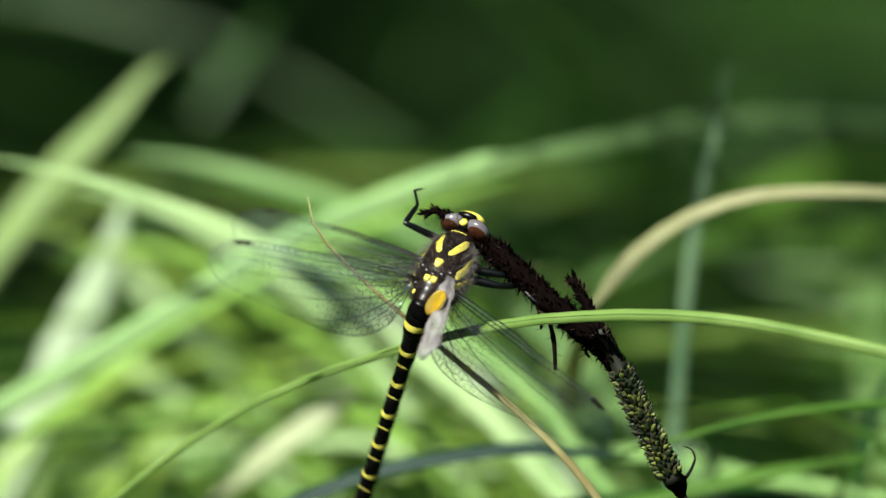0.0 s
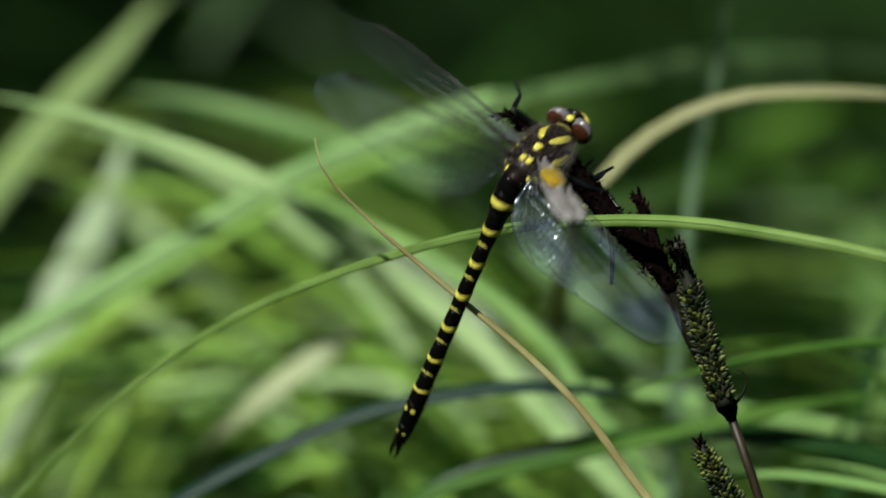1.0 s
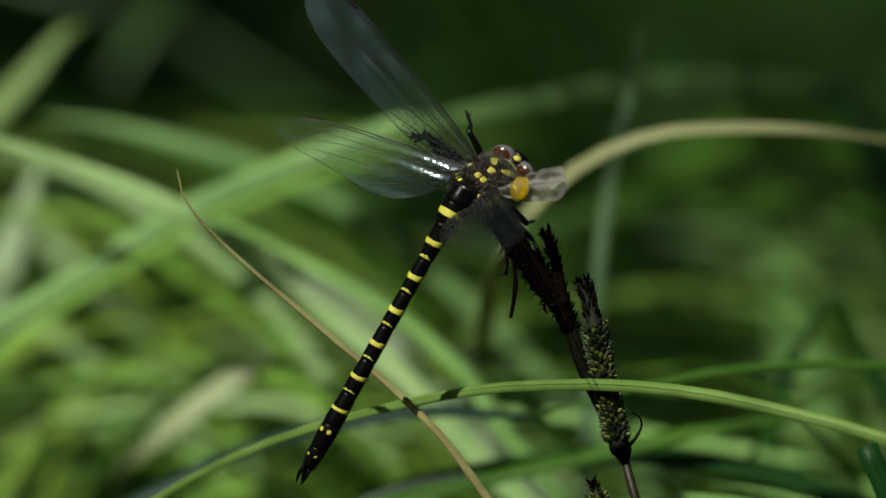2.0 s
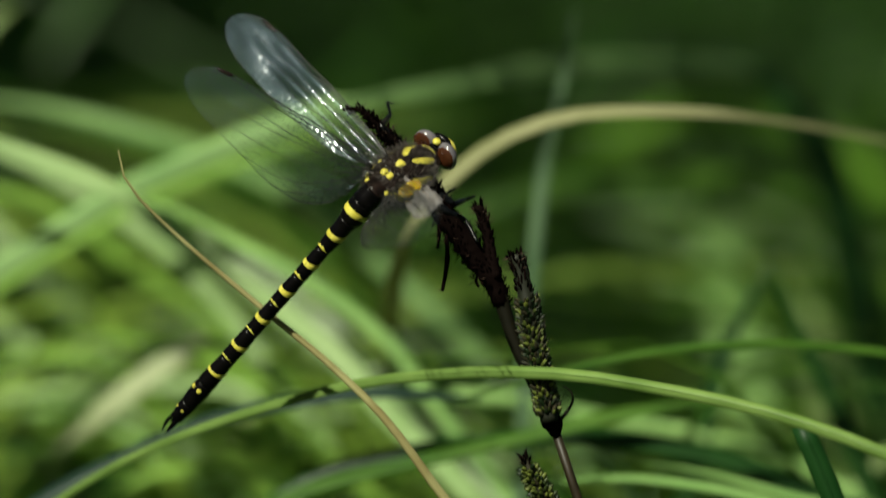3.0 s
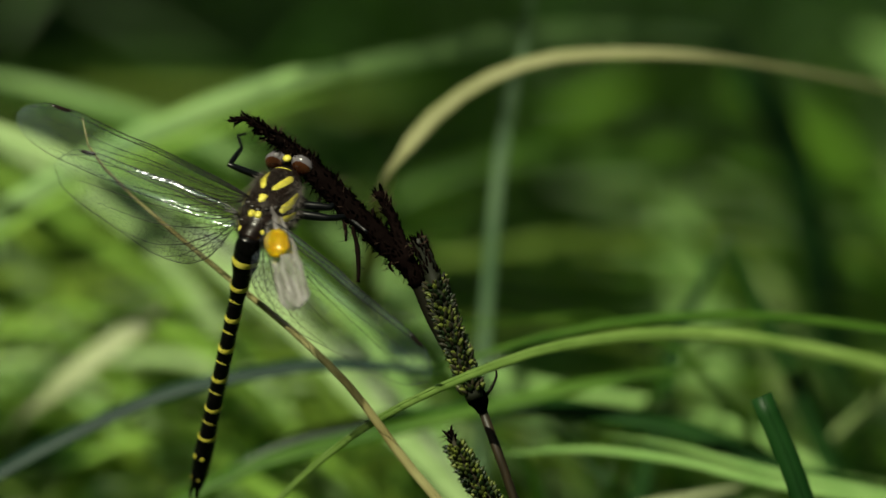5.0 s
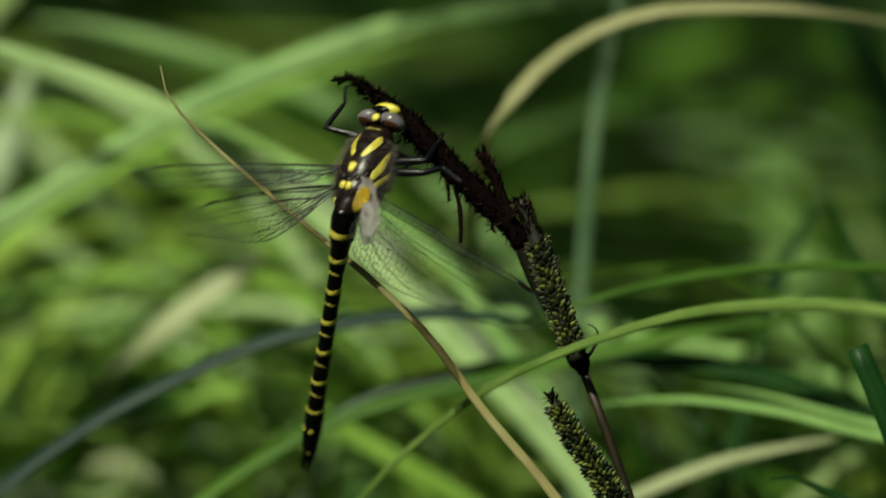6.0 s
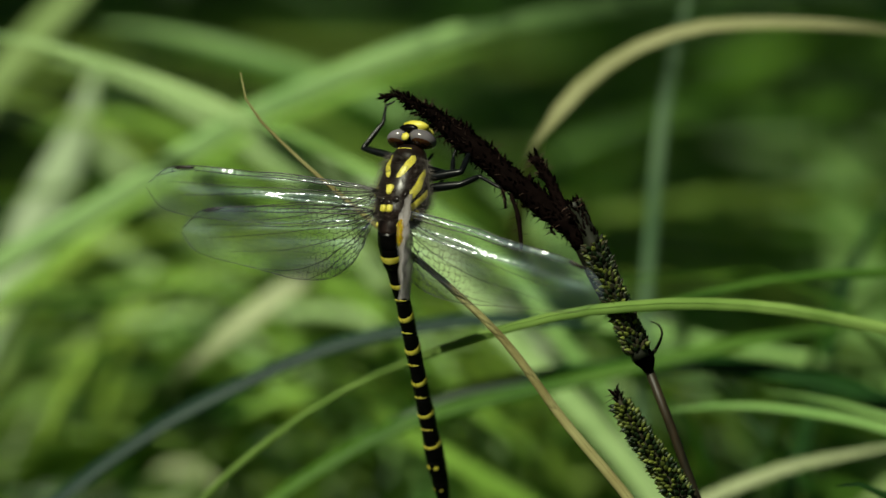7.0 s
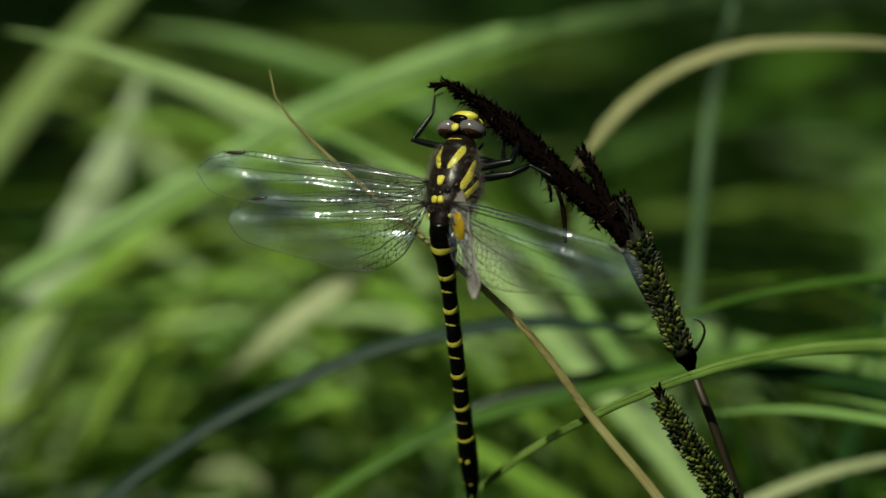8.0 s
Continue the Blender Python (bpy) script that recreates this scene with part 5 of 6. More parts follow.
def dragonfly():
    fly = new("dragonfly")
    tagged(fly, "black dragonfly with yellow bands and one crumpled wing", "dragonfly")
    # thorax
    at, surf = lofted([(12.8, 2.2, 2.0, -2.4), (12.0, 3.0, 2.6, -2.4), (10.4, 3.6, 3.1, -2.4), (7.5, 4.5, 3.9, -2.5), (3.5, 5.2, 4.6, -3.0), (-0.5, 4.5, 4.1, -2.8), (-3.2, 3.0, 2.8, -2.2), (-5.2, 2.1, 2.1, -1.8)])
    thorax = part("thorax", loft_mesh("thorax", surf, 12.8, -5.2, [M_THORAX], 40, 48), fly, "hairy black-brown thorax with yellow stripes")
    for a, b, wa, wb in (((-46, 10.4), (-11, 5.4), 0.95, 1.55), ((46, 10.4), (11, 5.4), 0.95, 1.55)):
        part("shoulder_stripe", patch("shoulder_stripe", surf, a, b, wb, wa, M_YELLOW), thorax, "yellow shoulder stripe")
    for sg in (-1, 1):
        part("side_stripe", patch("side_stripe", surf, (sg * 84, 8.4), (sg * 48, 2.2), 1.0, 1.3, M_YELLOW), thorax, "yellow side stripe")
        part("side_stripe", patch("side_stripe", surf, (sg * 94, 4.8), (sg * 58, -0.4), 0.9, 1.3, M_YELLOW), thorax, "yellow side stripe")
        part("side_stripe", patch("side_stripe", surf, (sg * 88, 0.4), (sg * 60, -2.6), 1.1, 1.5, M_YELLOW), thorax, "yellow side stripe")
        part("wing_root_spot", patch("wing_root_spot", surf, (sg * 48, 2.6), (sg * 58, 2.0), 1.1, 0.9, M_YELLOW, 0.25), thorax, "yellow spot at the wing root")
        part("wing_root_spot", patch("wing_root_spot", surf, (sg * 44, -3.0), (sg * 60, -3.4), 0.9, 0.8, M_YELLOW, 0.2), thorax, "yellow spot at the wing root")
        part("back_spot", patch("back_spot", surf, (sg * 9, 0.1), (sg * 9, -1.4), 1.15, 1.1, M_YELLOW, 0.35), thorax, "yellow spot on the back")
    part("back_spot", patch("back_spot", surf, (0, 4.0), (0, 2.0), 1.5, 0.8, M_YELLOW, 0.3), thorax, "yellow spot on the back")
    part("collar", band("collar", surf, -30, 30, lambda th: 11.7, lambda th: 11.85, M_YELLOW, 0.06), thorax, "thin yellow collar")
    # knobs and ridges between the wings
    for x, y, r in ((0, 0.6, 0.9), (1.5, 1.2, 0.8), (-1.5, 1.2, 0.8), (2.8, 2.3, 0.8), (-2.8, 2.3, 0.8), (2.7, -1.4, 0.8), (-2.7, -1.4, 0.8), (0.9, 2.7, 0.5), (-0.9, 2.7, 0.5)):
        rx, rz, zc = at(y)
        z = zc + rz * math.sqrt(max(0, 1 - (x / rx) ** 2))
        v, f = ellipsoid(Vector((x, y, z - 0.1)) * MM, (r * MM, r * 0.8 * MM, r * 0.42 * MM), 12, 8)
        part("wing_hinge", mesh_of("wing_hinge", v, f, [M_THORAX]), thorax, "knobbly wing hinge")
    # fine hair
    rng = random.Random(40)
    V, F = [], []
    for _ in range(3200):
        th, y = rng.uniform(-150, 150), rng.uniform(-3, 10.5)
        a, o = surf(th, y), surf(th, y, rng.uniform(0.5, 1.6))
        e = o + Vector((rng.uniform(-0.4, 0.4), rng.uniform(-0.7, 0.4), rng.uniform(-0.4, 0.4))) * MM
        tube([a, e], [MM * 0.022, MM * 0.008], 3, 1.0, V, F)
    tagged(part("hair", mesh_of("hair", V, F, [M_HAIR]), thorax, "short greyish hair"), kind="stuff")
    # head
    head = part("head", mesh_of("head", *ellipsoid(Vector((0, 14.6, -2.6)) * MM, (3.6 * MM, 2.0 * MM, 2.9 * MM)), [M_BLACK]), fly, "black head with yellow face")
    for sg in (-1, 1):
        m = Matrix.Rotation(radians(-sg * 14), 3, 'Z')
        v, f = ellipsoid(Vector((sg * 2.45, 14.3, -1.7)) * MM, (2.6 * MM, 1.65 * MM, 2.75 * MM), 80, 56, m)
        slots = []
        for q in f:
            c = sum((Vector(v[i]) for i in q), Vector()) / 4 / MM
            slots.append(1 if c.y < 13.45 + 0.12 * c.z else 0)
        part("eye", mesh_of("eye", v, f, [M_EYE, M_EYE_LOW], slots=slots), head, "glossy grey-brown compound eye")
    v, f = ellipsoid(Vector((0, 13.9, 0.55)) * MM, (0.8 * MM, 0.8 * MM, 0.5 * MM), 18, 12)
    part("occiput", mesh_of("occiput", v, f, [M_YELLOW]), head, "yellow triangle between the eyes")
    v, f = ellipsoid(Vector((0, 16.8, -2.0)) * MM, (2.75 * MM, 1.2 * MM, 1.7 * MM), 30, 16)
    part("forehead", mesh_of("forehead", v, f, [M_YELLOW]), head, "bulging yellow forehead")
    v, f = ellipsoid(Vector((0, 15.75, 0.1)) * MM, (2.0 * MM, 0.8 * MM, 0.8 * MM), 20, 12)
    part("brow", mesh_of("brow", v, f, [M_BLACK]), head, "black bar above the forehead")
    v, f = ellipsoid(Vector((0, 16.3, -4.2)) * MM, (2.6 * MM, 1.5 * MM, 1.8 * MM), 24, 14)
    part("face", mesh_of("face", v, f, [M_YELLOW]), head, "yellow face")
    verts, faces = tube([Vector((0, y, -2.2)) * MM for y in (10.4, 11.8, 13.2)], [MM * k for k in (1.5, 1.2, 1.6)], 16)
    part("neck", mesh_of("neck", verts, faces, [M_BLACK]), fly)
    # abdomen: ten segments, each with a broad and a narrow yellow band
    abdomen = new("abdomen")
    abdomen.parent = fly
    tagged(abdomen, "long black abdomen with yellow bands")
    prof = [(1.5, 2.1, 2.2, 0), (-1.5, 2.5, 2.5, 0), (-4.5, 2.35, 2.35, 0), (-8, 1.75, 1.75, 0), (-14, 1.42, 1.42, 0), (-30, 1.45, 1.45, 0), (-42, 1.6, 1.6, 0), (-49, 1.85, 1.8, 0), (-53, 1.7, 1.6, 0), (-57, 1.25, 1.2, 0), (-59, 0.9, 0.8, 0)]
    at2, surf2 = lofted(prof)
    ends = [1.5, -1.6, -6.0, -13.4, -20.4, -27.4, -34.4, -41.4, -48.0, -53.0, -57.0]
    for k, (y0, y1) in enumerate(zip(ends[:-1], ends[1:])):
        def sseg(th, y, off=0.0, y0=y0, y1=y1):
            t = (y0 - y) / (y0 - y1)
            return surf2(th, y, off + 0.10 * math.sin(math.pi * min(1, t * 1.0)) ** 0.5 - 0.10 + 0.05 * t)
        seg = part("segment", loft_mesh("segment", sseg, y0, y1, [M_BLACK], 14, 32), abdomen)
        L = y0 - y1
        if k == 1:
            part("yellow_band", band("yellow_band", sseg, -120, 120, lambda th: y0 - L * 0.62 - 0.2 * math.cos(radians(th * 2)), lambda th: y0 - L * 0.36, M_YELLOW), seg, "yellow ring")
        elif 2 <= k <= 7:
            c = y0 - L * 0.50
            for sg in (-1, 1):
                part("yellow_band", band("yellow_band", sseg, sg * 1.5, sg * 125, lambda th: c - 0.75 + 0.12 * (th / 60) ** 2 + 0.07 * max(0, k - 4), lambda th: c + 0.2 - 0.07 * max(0, k - 4) + 0.28 * (th / 60) ** 2, M_YELLOW), seg, "broad yellow half ring")
                if k < 7:
                    wide = 26 - 2.0 * k
                    part("yellow_band", band("yellow_band", sseg, sg * 3, sg * 58, lambda th: y1 + 0.3, lambda th: y1 + 0.38 + (0.6 - 0.06 * k) * math.exp(-((abs(th) - 16) / wide) ** 2), M_YELLOW), seg, "narrow yellow half ring")
        elif k == 8:
            for sg in (-1, 1):
                part("yellow_spot", patch("yellow_spot", sseg, (sg * 14, y0 - 1.5), (sg * 40, y0 - 1.3), 0.8, 0.8, M_YELLOW), seg, "yellow spot")
        elif k == 9:
            for sg in (-1, 1):
                part("yellow_spot", patch("yellow_spot", sseg, (sg * 22, y0 - 1.6), (sg * 38, y0 - 1.5), 0.45, 0.45, M_YELLOW), seg, "small yellow spot")
    for sg in (-1, 1):
        path = spline([Vector((sg * 0.5, -56.4, 0.3)) * MM, Vector((sg * 0.75, -58.4, 0.5)) * MM, Vector((sg * 0.45, -60.6, 0.2)) * MM], 8)
        part("tail_clasper", mesh_of("tail_clasper", *tube(path, [MM * k for k in (0.35, 0.42, 0.45, 0.42, 0.36, 0.28, 0.18, 0.05)], 8), [M_BLACK]), abdomen, "black tail clasper")
    path = spline([Vector((0, -56.4, -0.5)) * MM, Vector((0, -59.6, -0.7)) * MM], 5)
    part("tail_plate", mesh_of("tail_plate", *tube(path, [MM * k for k in (0.7, 0.75, 0.7, 0.5, 0.2)], 8, 0.5), [M_BLACK]), abdomen, "black tail plate")
    # legs
    foreleg = leg(fly, [(-2.8, 11.2, -3.6), (-11.2, 12.8, -2.6), (-8.6, 18.4, -3.4), (-9.2, 22.0, -3.8), (-7.6, 23.0, -4.2)], 0.62)
    leg(fly, [(2.6, 9.6, -4.6), (5.8, 10.0, -8.5), (4.4, 14.0, -9.5), (4.6, 16.5, -9.5)], 0.6)
    leg(fly, [(3.6, 8.0, -5.0), (9.4, 9.6, -6.0), (8.4, 14.4, -8.6), (8.8, 17.0, -9.0)], 0.72)
    leg(fly, [(4.0, 6.0, -5.2), (9.8, 7.2, -6.2), (12.4, 9.5, -7.8), (17.3, 7.4, -8.6)], 0.74)
    leg(fly, [(-3.4, 6.4, -5.4), (-6.5, 7.5, -8.5), (-2.5, 12.5, -10.5), (-0.5, 15.0, -10)], 0.64)
    leg(fly, [(-3.2, 4.4, -5.8), (-4.5, 3.2, -9.5), (0.5, 8.5, -11.5), (3.5, 11.0, -10.5)], 0.66)
    # wings
    lf = wing(fly, "left_forewing", "fore", 45.0, -1, 51)
    lh = wing(fly, "left_hindwing", "hind", 38.0, -1, 52)
    rh = wing(fly, "right_hindwing", "hind", 41.5, 1, 53)
    tagged(lf, "clear veined forewing")
    tagged(lh, "clear veined hindwing, broad at its root")
    tagged(rh, "clear veined hindwing, broad at its root")
    rf = tagged(crumpled_wing(fly), "short crumpled whitish forewing with an amber drop")
    return fly, abdomen, foreleg, {"lf": lf, "lh": lh, "rh": rh, "rf": rf}


fly, fly_abdomen, fly_foreleg, fly_wings = dragonfly()
ROOTS = {"lf": (-2.9, 2.4, 1.0), "lh": (-2.9, -1.6, 0.7), "rh": (2.9, -1.6, 0.7), "rf": (2.9, 2.4, 1.0)}
SPANS = {"lf": 45.0, "lh": 38.0, "rh": 41.5, "rf": 22.0}


def fly_motions():
    rot = lambda a, ax: Matrix.Rotation(radians(a), 4, ax)
    # seconds, right and up in mm, lean, head away, roll, lean of the abdomen, its tail away (degrees)
    body = [(0, 1.14, 17.57, 28.9, 30.3, 22, 17.4, 32.1), (0.2, 0.1, 17.57, 41.8, 26.7, 24, 27.4, 38.5), (0.5, 1.66, 16.01, 22.9, 23.4, 25, 3.4, 30.3), (0.7, 13.93, 24.01, 30.3, 34.2, 25, 25.8, 37.8), (1, 18.4, 27.86, 45.3, 35.7, 25, 23.4, 24.1), (1.2, 27.86, 37.11, 60.5, 51.0, 22, 29.2, 10.4), (1.5, 32.64, 31.6, 59.1, 52.9, 22, 30.0, 0.0), (1.7, 24.22, 28.59, 60.9, 53.2, 22, 29.9, 0.0), (2.8, 31.6, 29.52, 48.0, 50.2, 20, 34.5, 10.4), (3, 20.69, 26.09, 55.0, 36.9, 30, 41.5, 17.8), (3.2, 25.88, 30.56, 51.0, 43.3, 26, 38.5, 15.8), (3.5, 48.65, 32.64, 20.8, 56.4, 6, 25.8, 27.2), (3.7, 39.4, 28.17, 22.4, 49.0, 8, 24.6, 16.7), (4, 12.58, 19.13, 33.2, 32.1, 28, 28.9, 27.3), (4.2, 35.45, 26.82, 16.5, 39.1, 15, 24.7, 24.8), (5.3, -2.81, 11.02, 33.2, 25.4, 35, 8.4, 39.0), (5.5, 11.85, 12.27, 31.9, 18.8, 35, 15.2, 35.8), (5.7, 17.05, 12.27, 22.5, 20.9, 39, 14.2, 32.1), (6, 3.43, 10.19, 22.4, 17.7, 37, 8.8, 34.8), (6.2, 1.35, 8.11, 17.1, 13.7, 36, 5.8, 40.2), (6.5, 2.6, 8.11, 13.5, 14.7, 36, -4.8, 30.1), (6.7, -0.1, 7.8, 13.3, 16.2, 36, -10.0, 30.7), (7, -1.25, 7.07, 13.3, 17.4, 36, -11.5, 28.3), (7.5, 0.1, 8.0, 11.9, 17.3, 36, -6.9, 28.9), (8, -0.21, 9.25, 11.9, 17.3, 36, -6.6, 28.6)]
    # wing tips from the middle of the back, right and up in mm, and the twist of the wing
    tips = {'lf': [(0, -35.9, 14.2, -10), (0.2, -26.5, 21.0, 0), (0.5, -34.3, 20.5, 20), (0.7, -34.3, 24.9, 25), (1, -30.5, 27.9, 15), (1.2, -24.7, 25.7, -20), (1.5, -29.9, 29.8, -45), (1.7, -27.8, 38.9, -45), (2.8, -32.7, 28.3, -45), (3, -26.3, 32.7, -30), (3.2, -19.5, 19.4, -20), (3.5, -36.6, 16.8, -28), (3.7, -26.8, 20.0, 0), (4, -28.6, 32.4, 12), (4.2, -37.4, 29.4, -28), (5.3, -42.3, 22.9, -5), (5.5, -22.7, 17.5, 25), (5.7, -37.2, 12.5, 30), (6, -41.3, 2.9, 35), (6.2, -42.0, -0.7, 10), (6.5, -45.6, 7.4, -15), (6.7, -45.0, 8.2, -11), (7, -44.9, 7.3, -14), (7.5, -44.9, 8.7, -11), (8, -44.9, 8.5, -9)],
            'lh': [(0, -44.4, 8.2, -25), (0.2, -41.6, 16.8, -22), (0.5, -30.1, -5.5, 20), (0.7, -33.3, 0.3, 0), (1, -40.9, 19.0, -20), (1.2, -27.9, 13.2, -15), (1.5, -34.6, 19.4, -15), (1.7, -36.1, 16.5, -15), (2.8, -27.0, 12.2, -30), (3, -35.7, 22.3, -30), (3.2, -38.8, 21.0, -30), (3.5, -27.2, 4.4, -20), (3.7, -34.1, 10.1, 0), (4, -25.5, 2.8, 45), (4.2, -31.7, 22.7, -28), (5.3, -36.6, 9.4, -40), (5.5, -43.2, 12.1, -30), (5.7, -45.5, 6.8, -20), (6, -29.8, -4.4, 20), (6.2, -38.7, -6.4, 0), (6.5, -40.7, -1.8, -13), (6.7, -39.0, -1.4, -10), (7, -38.3, -0.9, -8), (7.5, -39.3, -0.5, -9), (8, -39.3, -0.5, -8)],
            'rh': [(0, 35.3, -27.3, 35), (0.2, 21.8, -28.4, 20), (0.5, 24.9, -28.4, 10), (0.7, 17.7, -34.3, 15), (1, 29.3, -30.9, 22), (1.2, 15.8, -20.1, 30), (1.5, 15.6, -18.0, 15), (1.7, 5.5, -11.0, 20), (2.8, 18.7, -13.3, 20), (3, 9.0, -8.8, 20), (3.2, 10.6, -21.1, 25), (3.5, 33.1, -23.2, 26), (3.7, 36.6, -22.1, 35), (4, 9.9, -23.7, -30), (4.2, 17.2, -12.2, -15), (5.3, 34.1, -30.1, 35), (5.5, 33.5, -30.4, 35), (5.7, 25.2, -20.3, 30), (6, 38.3, -23.1, 32), (6.2, 35.1, -16.8, 28), (6.5, 38.6, -14.2, 19), (6.7, 41.8, -13.8, 16), (7, 39.6, -13.0, 14), (7.5, 38.9, -10.3, 11), (8, 37.3, -11.7, 9)],
            'rf': [(0, -0.8, -13.3, 0), (0.2, 5.9, -20.1, -60), (0.5, 2.6, -11.7, -4), (0.7, 6.2, -17.2, -20), (1, 9.6, -10.8, -28), (1.2, 11.6, 4.4, 88), (1.5, 13.2, -4.0, 52), (1.7, 13.3, -0.1, 68), (2.8, 18.2, -0.8, 16), (3, 8.0, -5.7, 8), (3.2, 9.0, -1.1, 36), (3.5, 26.1, -1.9, 20), (3.7, 23.1, -2.4, 12), (4, 10.1, -13.8, 48), (4.2, 23.2, -14.8, 16), (5.3, 2.9, -17.2, 28), (5.5, 16.6, -20.2, -24), (5.7, 4.2, -14.6, 4), (6, 4.0, -8.5, -4), (6.2, -4.9, -15.8, -40), (6.5, 6.0, -17.9, 62), (6.7, 4.6, -18.5, 56), (7, 1.6, -15.8, 45), (7.5, 6.5, -16.9, 62), (8, 6.3, -17.7, 66)]}
    home = {}
    for t, u, v, a, p, r, b, k in body:
        home[t] = (rot(-a, 'Z') @ rot(-p, 'X') @ rot(-r, 'Y'), rot(-b, 'Z') @ rot(k, 'X') @ rot(-r, 'Y'))
    walk(fly, [(t, stage_pose(u, v, 3.5, home[t][0])) for t, u, v, *_ in body])
    base = Matrix.Translation(Vector((0, -5.0, -1.9)) * MM)
    walk(fly_abdomen, [(t, base @ home[t][0].inverted() @ home[t][1]) for t, *_ in body])
    # the gripping foreleg swings out as the body leans
    hip = Matrix.Translation(Vector((-2.8, 11.2, -3.6)) * MM)
    walk(fly_foreleg, [(t, hip @ rot(min(38, max(0, 1.5 * (a - 13.5))), 'Z') @ rot(min(30, max(0, 1.6 * (a - 13.5))), 'Y') @ hip.inverted()) for t, u, v, a, *_ in body])
    for key, rows in tips.items():
        span, out = SPANS[key], []
        hand = 1 if key[0] == "r" else -1
        for t, x, y, twist in rows:
            R = home[t][0].to_3x3()
            root = R @ Vector(ROOTS[key])
            d = Vector((x - root.x, y - root.y, 0))
            if d.length < span:
                d.z = hand * math.sqrt(span * span - d.length_squared)
            d.normalize()
            f = R @ Vector((0, 1, 0))
            f = (f - d * f.dot(d)).normalized()
            f = Matrix.Rotation(radians(twist), 3, d) @ f
            ax = d * hand
            m = Matrix((ax, f, ax.cross(f))).transposed()
            out.append((t, Matrix.Translation(Vector(ROOTS[key]) * MM) @ (R.inverted() @ m).to_4x4()))
        walk(fly_wings[key], out)



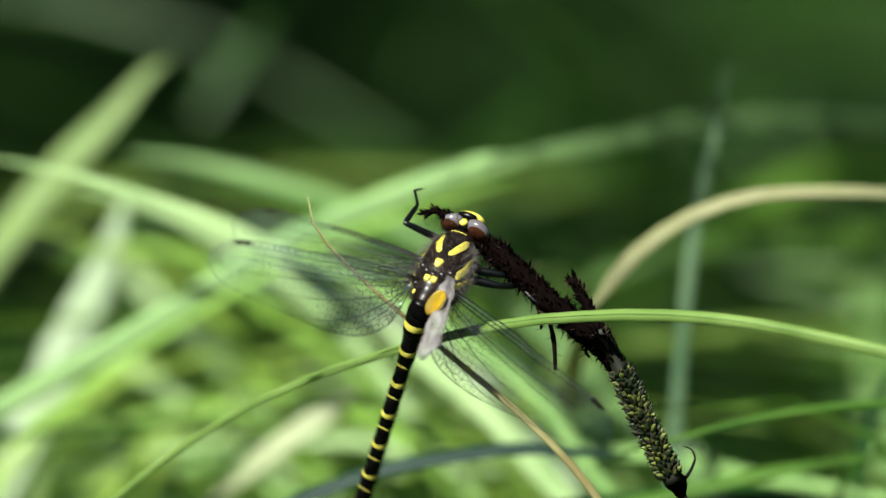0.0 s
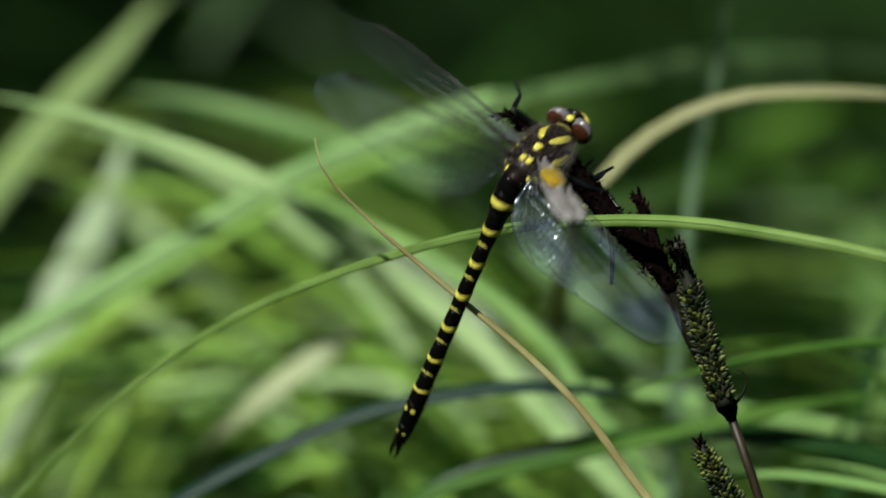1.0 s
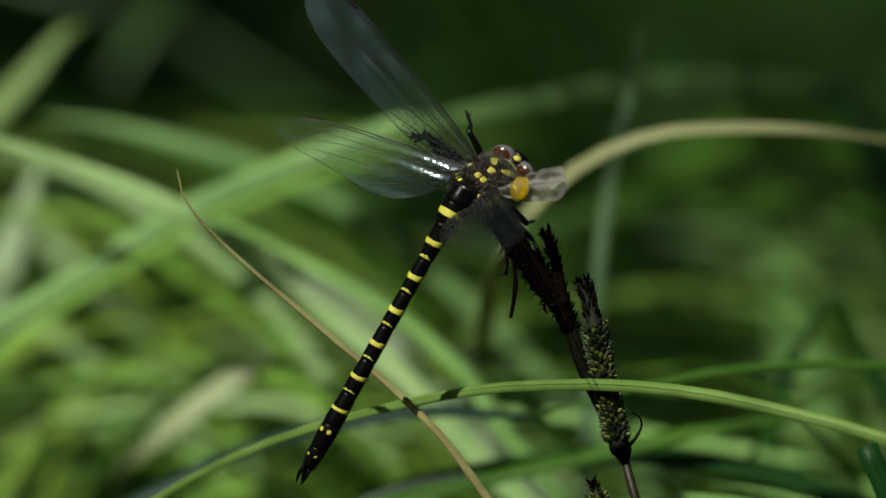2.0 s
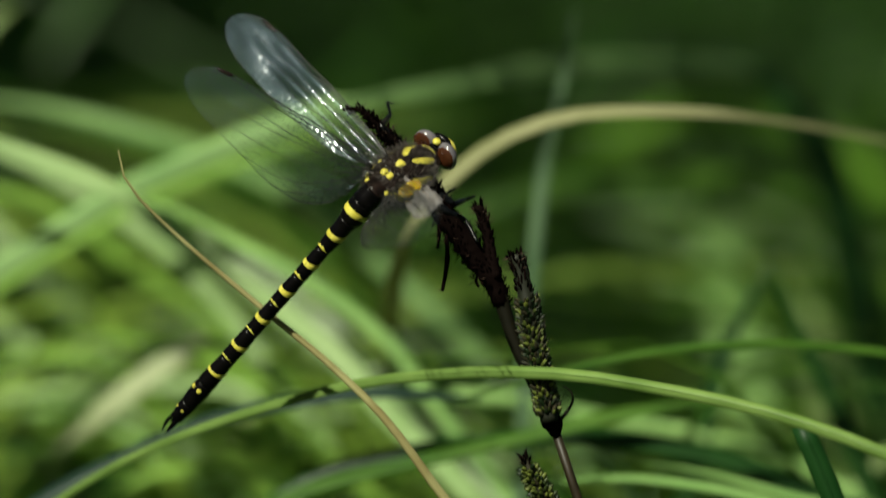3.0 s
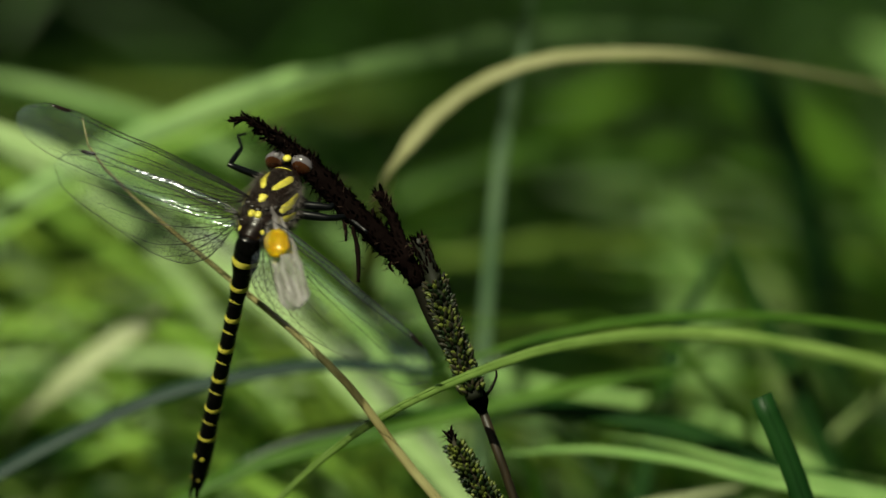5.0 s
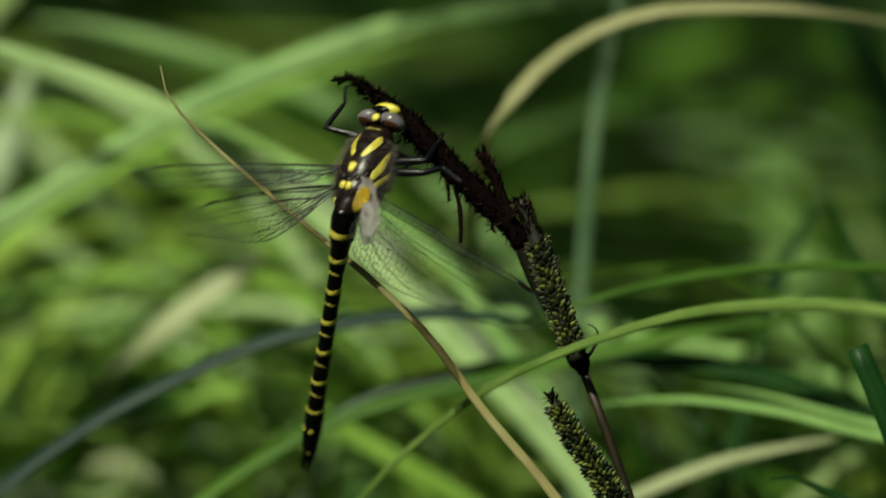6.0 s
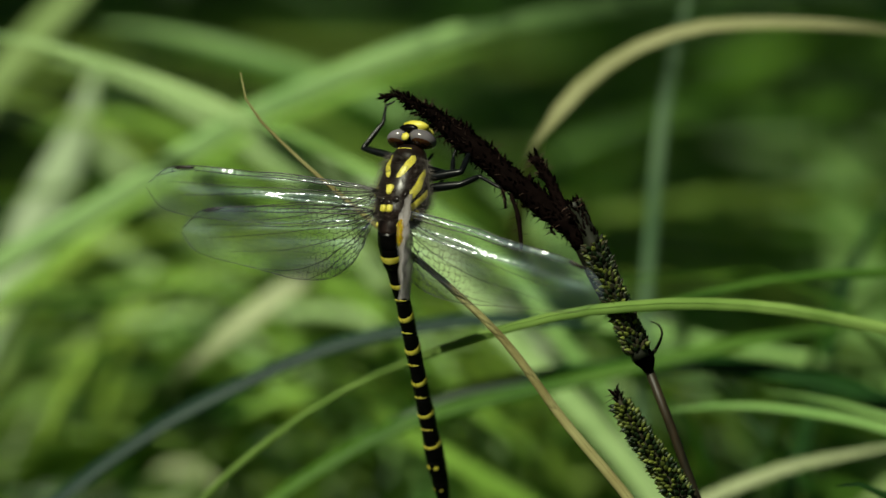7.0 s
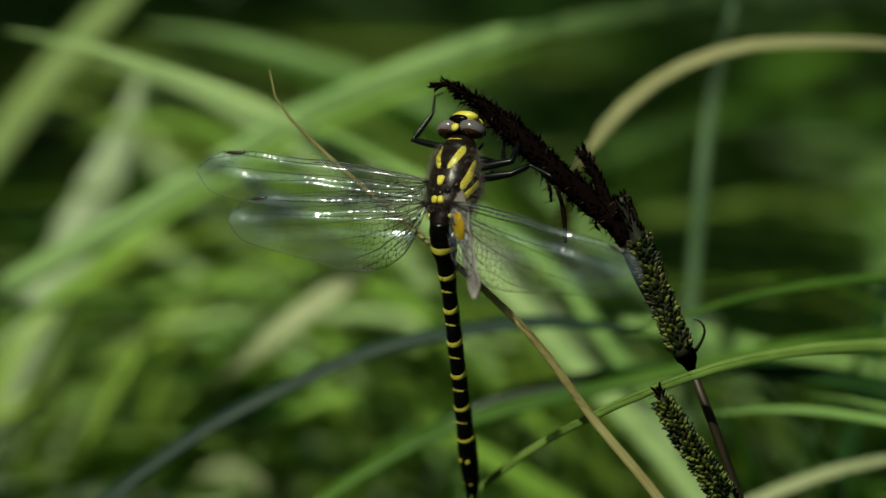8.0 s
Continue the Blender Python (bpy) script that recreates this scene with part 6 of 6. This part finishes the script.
# ---------------------------------------------------------------- what moves
def motions():
    turn = lambda a: Matrix.Rotation(radians(a), 4, 'Z')
    # the sedge sways: seconds, its joint right and up in mm, lean and lean of the stalk in degrees clockwise
    rows = [(0, 46.36, -20.17, 0, 0), (0.2, 46.36, -20.48, 0.5, 0), (0.5, 46.88, -19.65, 1, 0), (0.7, 50.83, -15.49, 3.5, 1), (1, 55.51, -17.57, 4.5, 2), (1.2, 58.21, -16.22, 7.5, 6), (1.5, 56.24, -20.69, 10.5, 6), (1.7, 51.56, -21.41, 9, 6), (2.8, 53.43, -18.61, 12, 4), (3, 51.04, -19.65, 10, 3), (3.2, 52.6, -18.61, 13, 5), (3.5, 59.88, -19.13, 19, 9), (3.7, 55.2, -20.48, 17, 7), (4, 45.32, -23.28, 7.5, 2), (4.2, 56.55, -20.17, 12, 6), (5.3, 42.2, -21.21, 0, 0), (5.5, 49.69, -21.73, 3.6, 0), (5.7, 50.0, -20.48, 4.5, 0), (6, 45.84, -22.77, 2.5, 0.5), (6.2, 44.28, -22.77, 0.5, 0), (6.5, 46.36, -21.21, 1.2, 0), (6.7, 45.63, -21.62, -0.6, 0), (7, 45.74, -21.21, -1.7, 0), (7.5, 46.15, -20.69, -0.9, 0), (8, 45.11, -20.17, 0, 0)]
    # it bends along its length: the stem least, the fruiting spike more, the loaded upper spike most
    walk(sedge_plant, [(t, stage_pose(u, v, -2, turn(-0.55 * a))) for t, u, v, a, b in rows])
    walk(sedge_stalk, [(t, turn(0.55 * a - b)) for t, u, v, a, b in rows])
    walk(sedge_fruit, [(t, turn(max(0, 4 - 5 * t) - 0.5 * a)) for t, u, v, a, b in rows])
    hinge = Matrix.Translation((BEND[0] * MM, BEND[1] * MM, 0))
    for piece in sedge_upper:
        walk(piece, [(t, hinge @ turn(-0.75 * a) @ hinge.inverted()) for t, u, v, a, b in rows])
    walk(young, [(t, stage_pose(u - 5.5, v - 5.7, 2, turn(-b))) for t, u, v, a, b in rows])
    # the blade in front: seconds, crest right, up and forward in mm, lean, turn about the upright
    walk(front, [(t, stage_pose(u, v, z, turn(a) @ Matrix.Rotation(radians(-y), 4, 'Y'))) for t, u, v, z, a, y in [(0, 38.44, 11.05, 9.6, -1.1, 25.8), (0.2, 17.76, 10.6, -0.8, 3.9, 25.8), (0.5, 18.26, 10.82, -1.3, 4.8, 25.8), (0.7, 31.49, 18.13, 4.2, 1.9, 25.8), (1, 31.49, 17.0, 2.0, 1.0, 25.8), (1.2, 32.06, 18.39, 0.1, 4.4, 25.8), (1.5, 39.11, 7.78, 1.0, 3.1, 25.8), (1.7, 49.76, -4.59, 4.8, -3.2, 25.8), (2.8, 39.1, -10.53, -3.2, 2.2, 25.8), (3, 38.16, -9.92, -2.1, 0.7, 25.8), (3.2, 57.24, -9.0, 6.4, -4.7, 25.8), (3.5, 66.54, -9.82, 10.0, 2.1, 40.9), (3.7, 82.28, -10.98, 44.5, 1.9, 52.3), (4, 88.84, -16.63, 45.0, 1.4, 52.3), (4.2, 79.33, -12.16, 31.6, 3.1, 46.8), (5.3, 71.87, -8.25, 44.2, 3.2, 46.8), (5.5, 75.01, -8.07, 38.7, -1.4, 46.8), (5.7, 75.53, -9.0, 30.7, 1.3, 40.9), (6, 81.14, -11.56, 45.0, -0.4, 46.8), (6.2, 86.05, -14.37, 45.0, -0.3, 52.3), (6.5, 76.11, -13.59, 33.5, 2.8, 40.9), (6.7, 67.36, -8.46, 22.6, -2.1, 34.1), (7, 51.44, -10.65, 10.2, 0.9, 34.1), (7.5, 67.14, -17.17, 23.9, 0.1, 40.9), (8, 70.82, -17.54, 28.0, 4.9, 40.9)]])
    # the dead blades drift sideways
    for ob, moves in ((dry_stem, [(0, 10.19, 0.0), (0.2, 9.15, 0.0), (0.5, 10.19, -0.52), (0.7, 12.47, 1.04), (1, 11.23, -0.52), (1.2, 11.43, 0.31), (1.5, 5.61, -1.56), (1.7, 3.64, -2.08), (2.8, -0.52, -0.52), (3, 3.12, -1.56), (3.2, 1.04, -1.56), (3.5, 1.77, -3.12), (3.7, 0.31, -0.52), (4, -4.37, -0.52), (4.2, 1.25, -0.83), (5.3, 4.16, -1.04), (5.5, 2.81, -2.6), (5.7, 2.08, -0.52), (6, 0.52, -0.52), (6.2, 2.6, -0.83), (6.5, 3.64, -1.56), (6.7, 1.56, -0.83), (7, 3.12, -1.04), (7.5, 1.04, -1.25), (8, 0.0, 0.0)]), (arch, [(0, 5.2, -4.47), (0.2, 4.16, -3.95), (0.5, 5.2, -1.35), (0.7, 3.95, 1.46), (1, 2.91, 3.01), (1.2, 4.16, 0.0), (1.5, 4.16, 5.41), (1.7, 5.2, 2.6), (2.8, 0.62, -0.73), (3, -1.04, 0.0), (3.2, 0.52, 0.52), (3.5, 4.16, 3.85), (3.7, 2.6, 5.82), (4, -2.08, -0.62), (4.2, -2.08, 0.42), (5.3, 4.68, 6.5), (5.5, 4.8, 4.0), (5.7, 4.2, 4.4), (6, 4.6, 5.0), (6.2, 3.2, 4.0), (6.5, 2.4, 2.8), (6.7, 1.56, 2.6), (7, 0.3, 3.1), (7.5, 2.5, 0.5), (8, 0.0, 0.0)])):
        home = ob.location.copy()
        walk(ob, [(t, Matrix.Translation(home + Vector((u * MM, 0, 0)) + UP * (v * MM))) for t, u, v in moves])
    fly_motions()


motions()
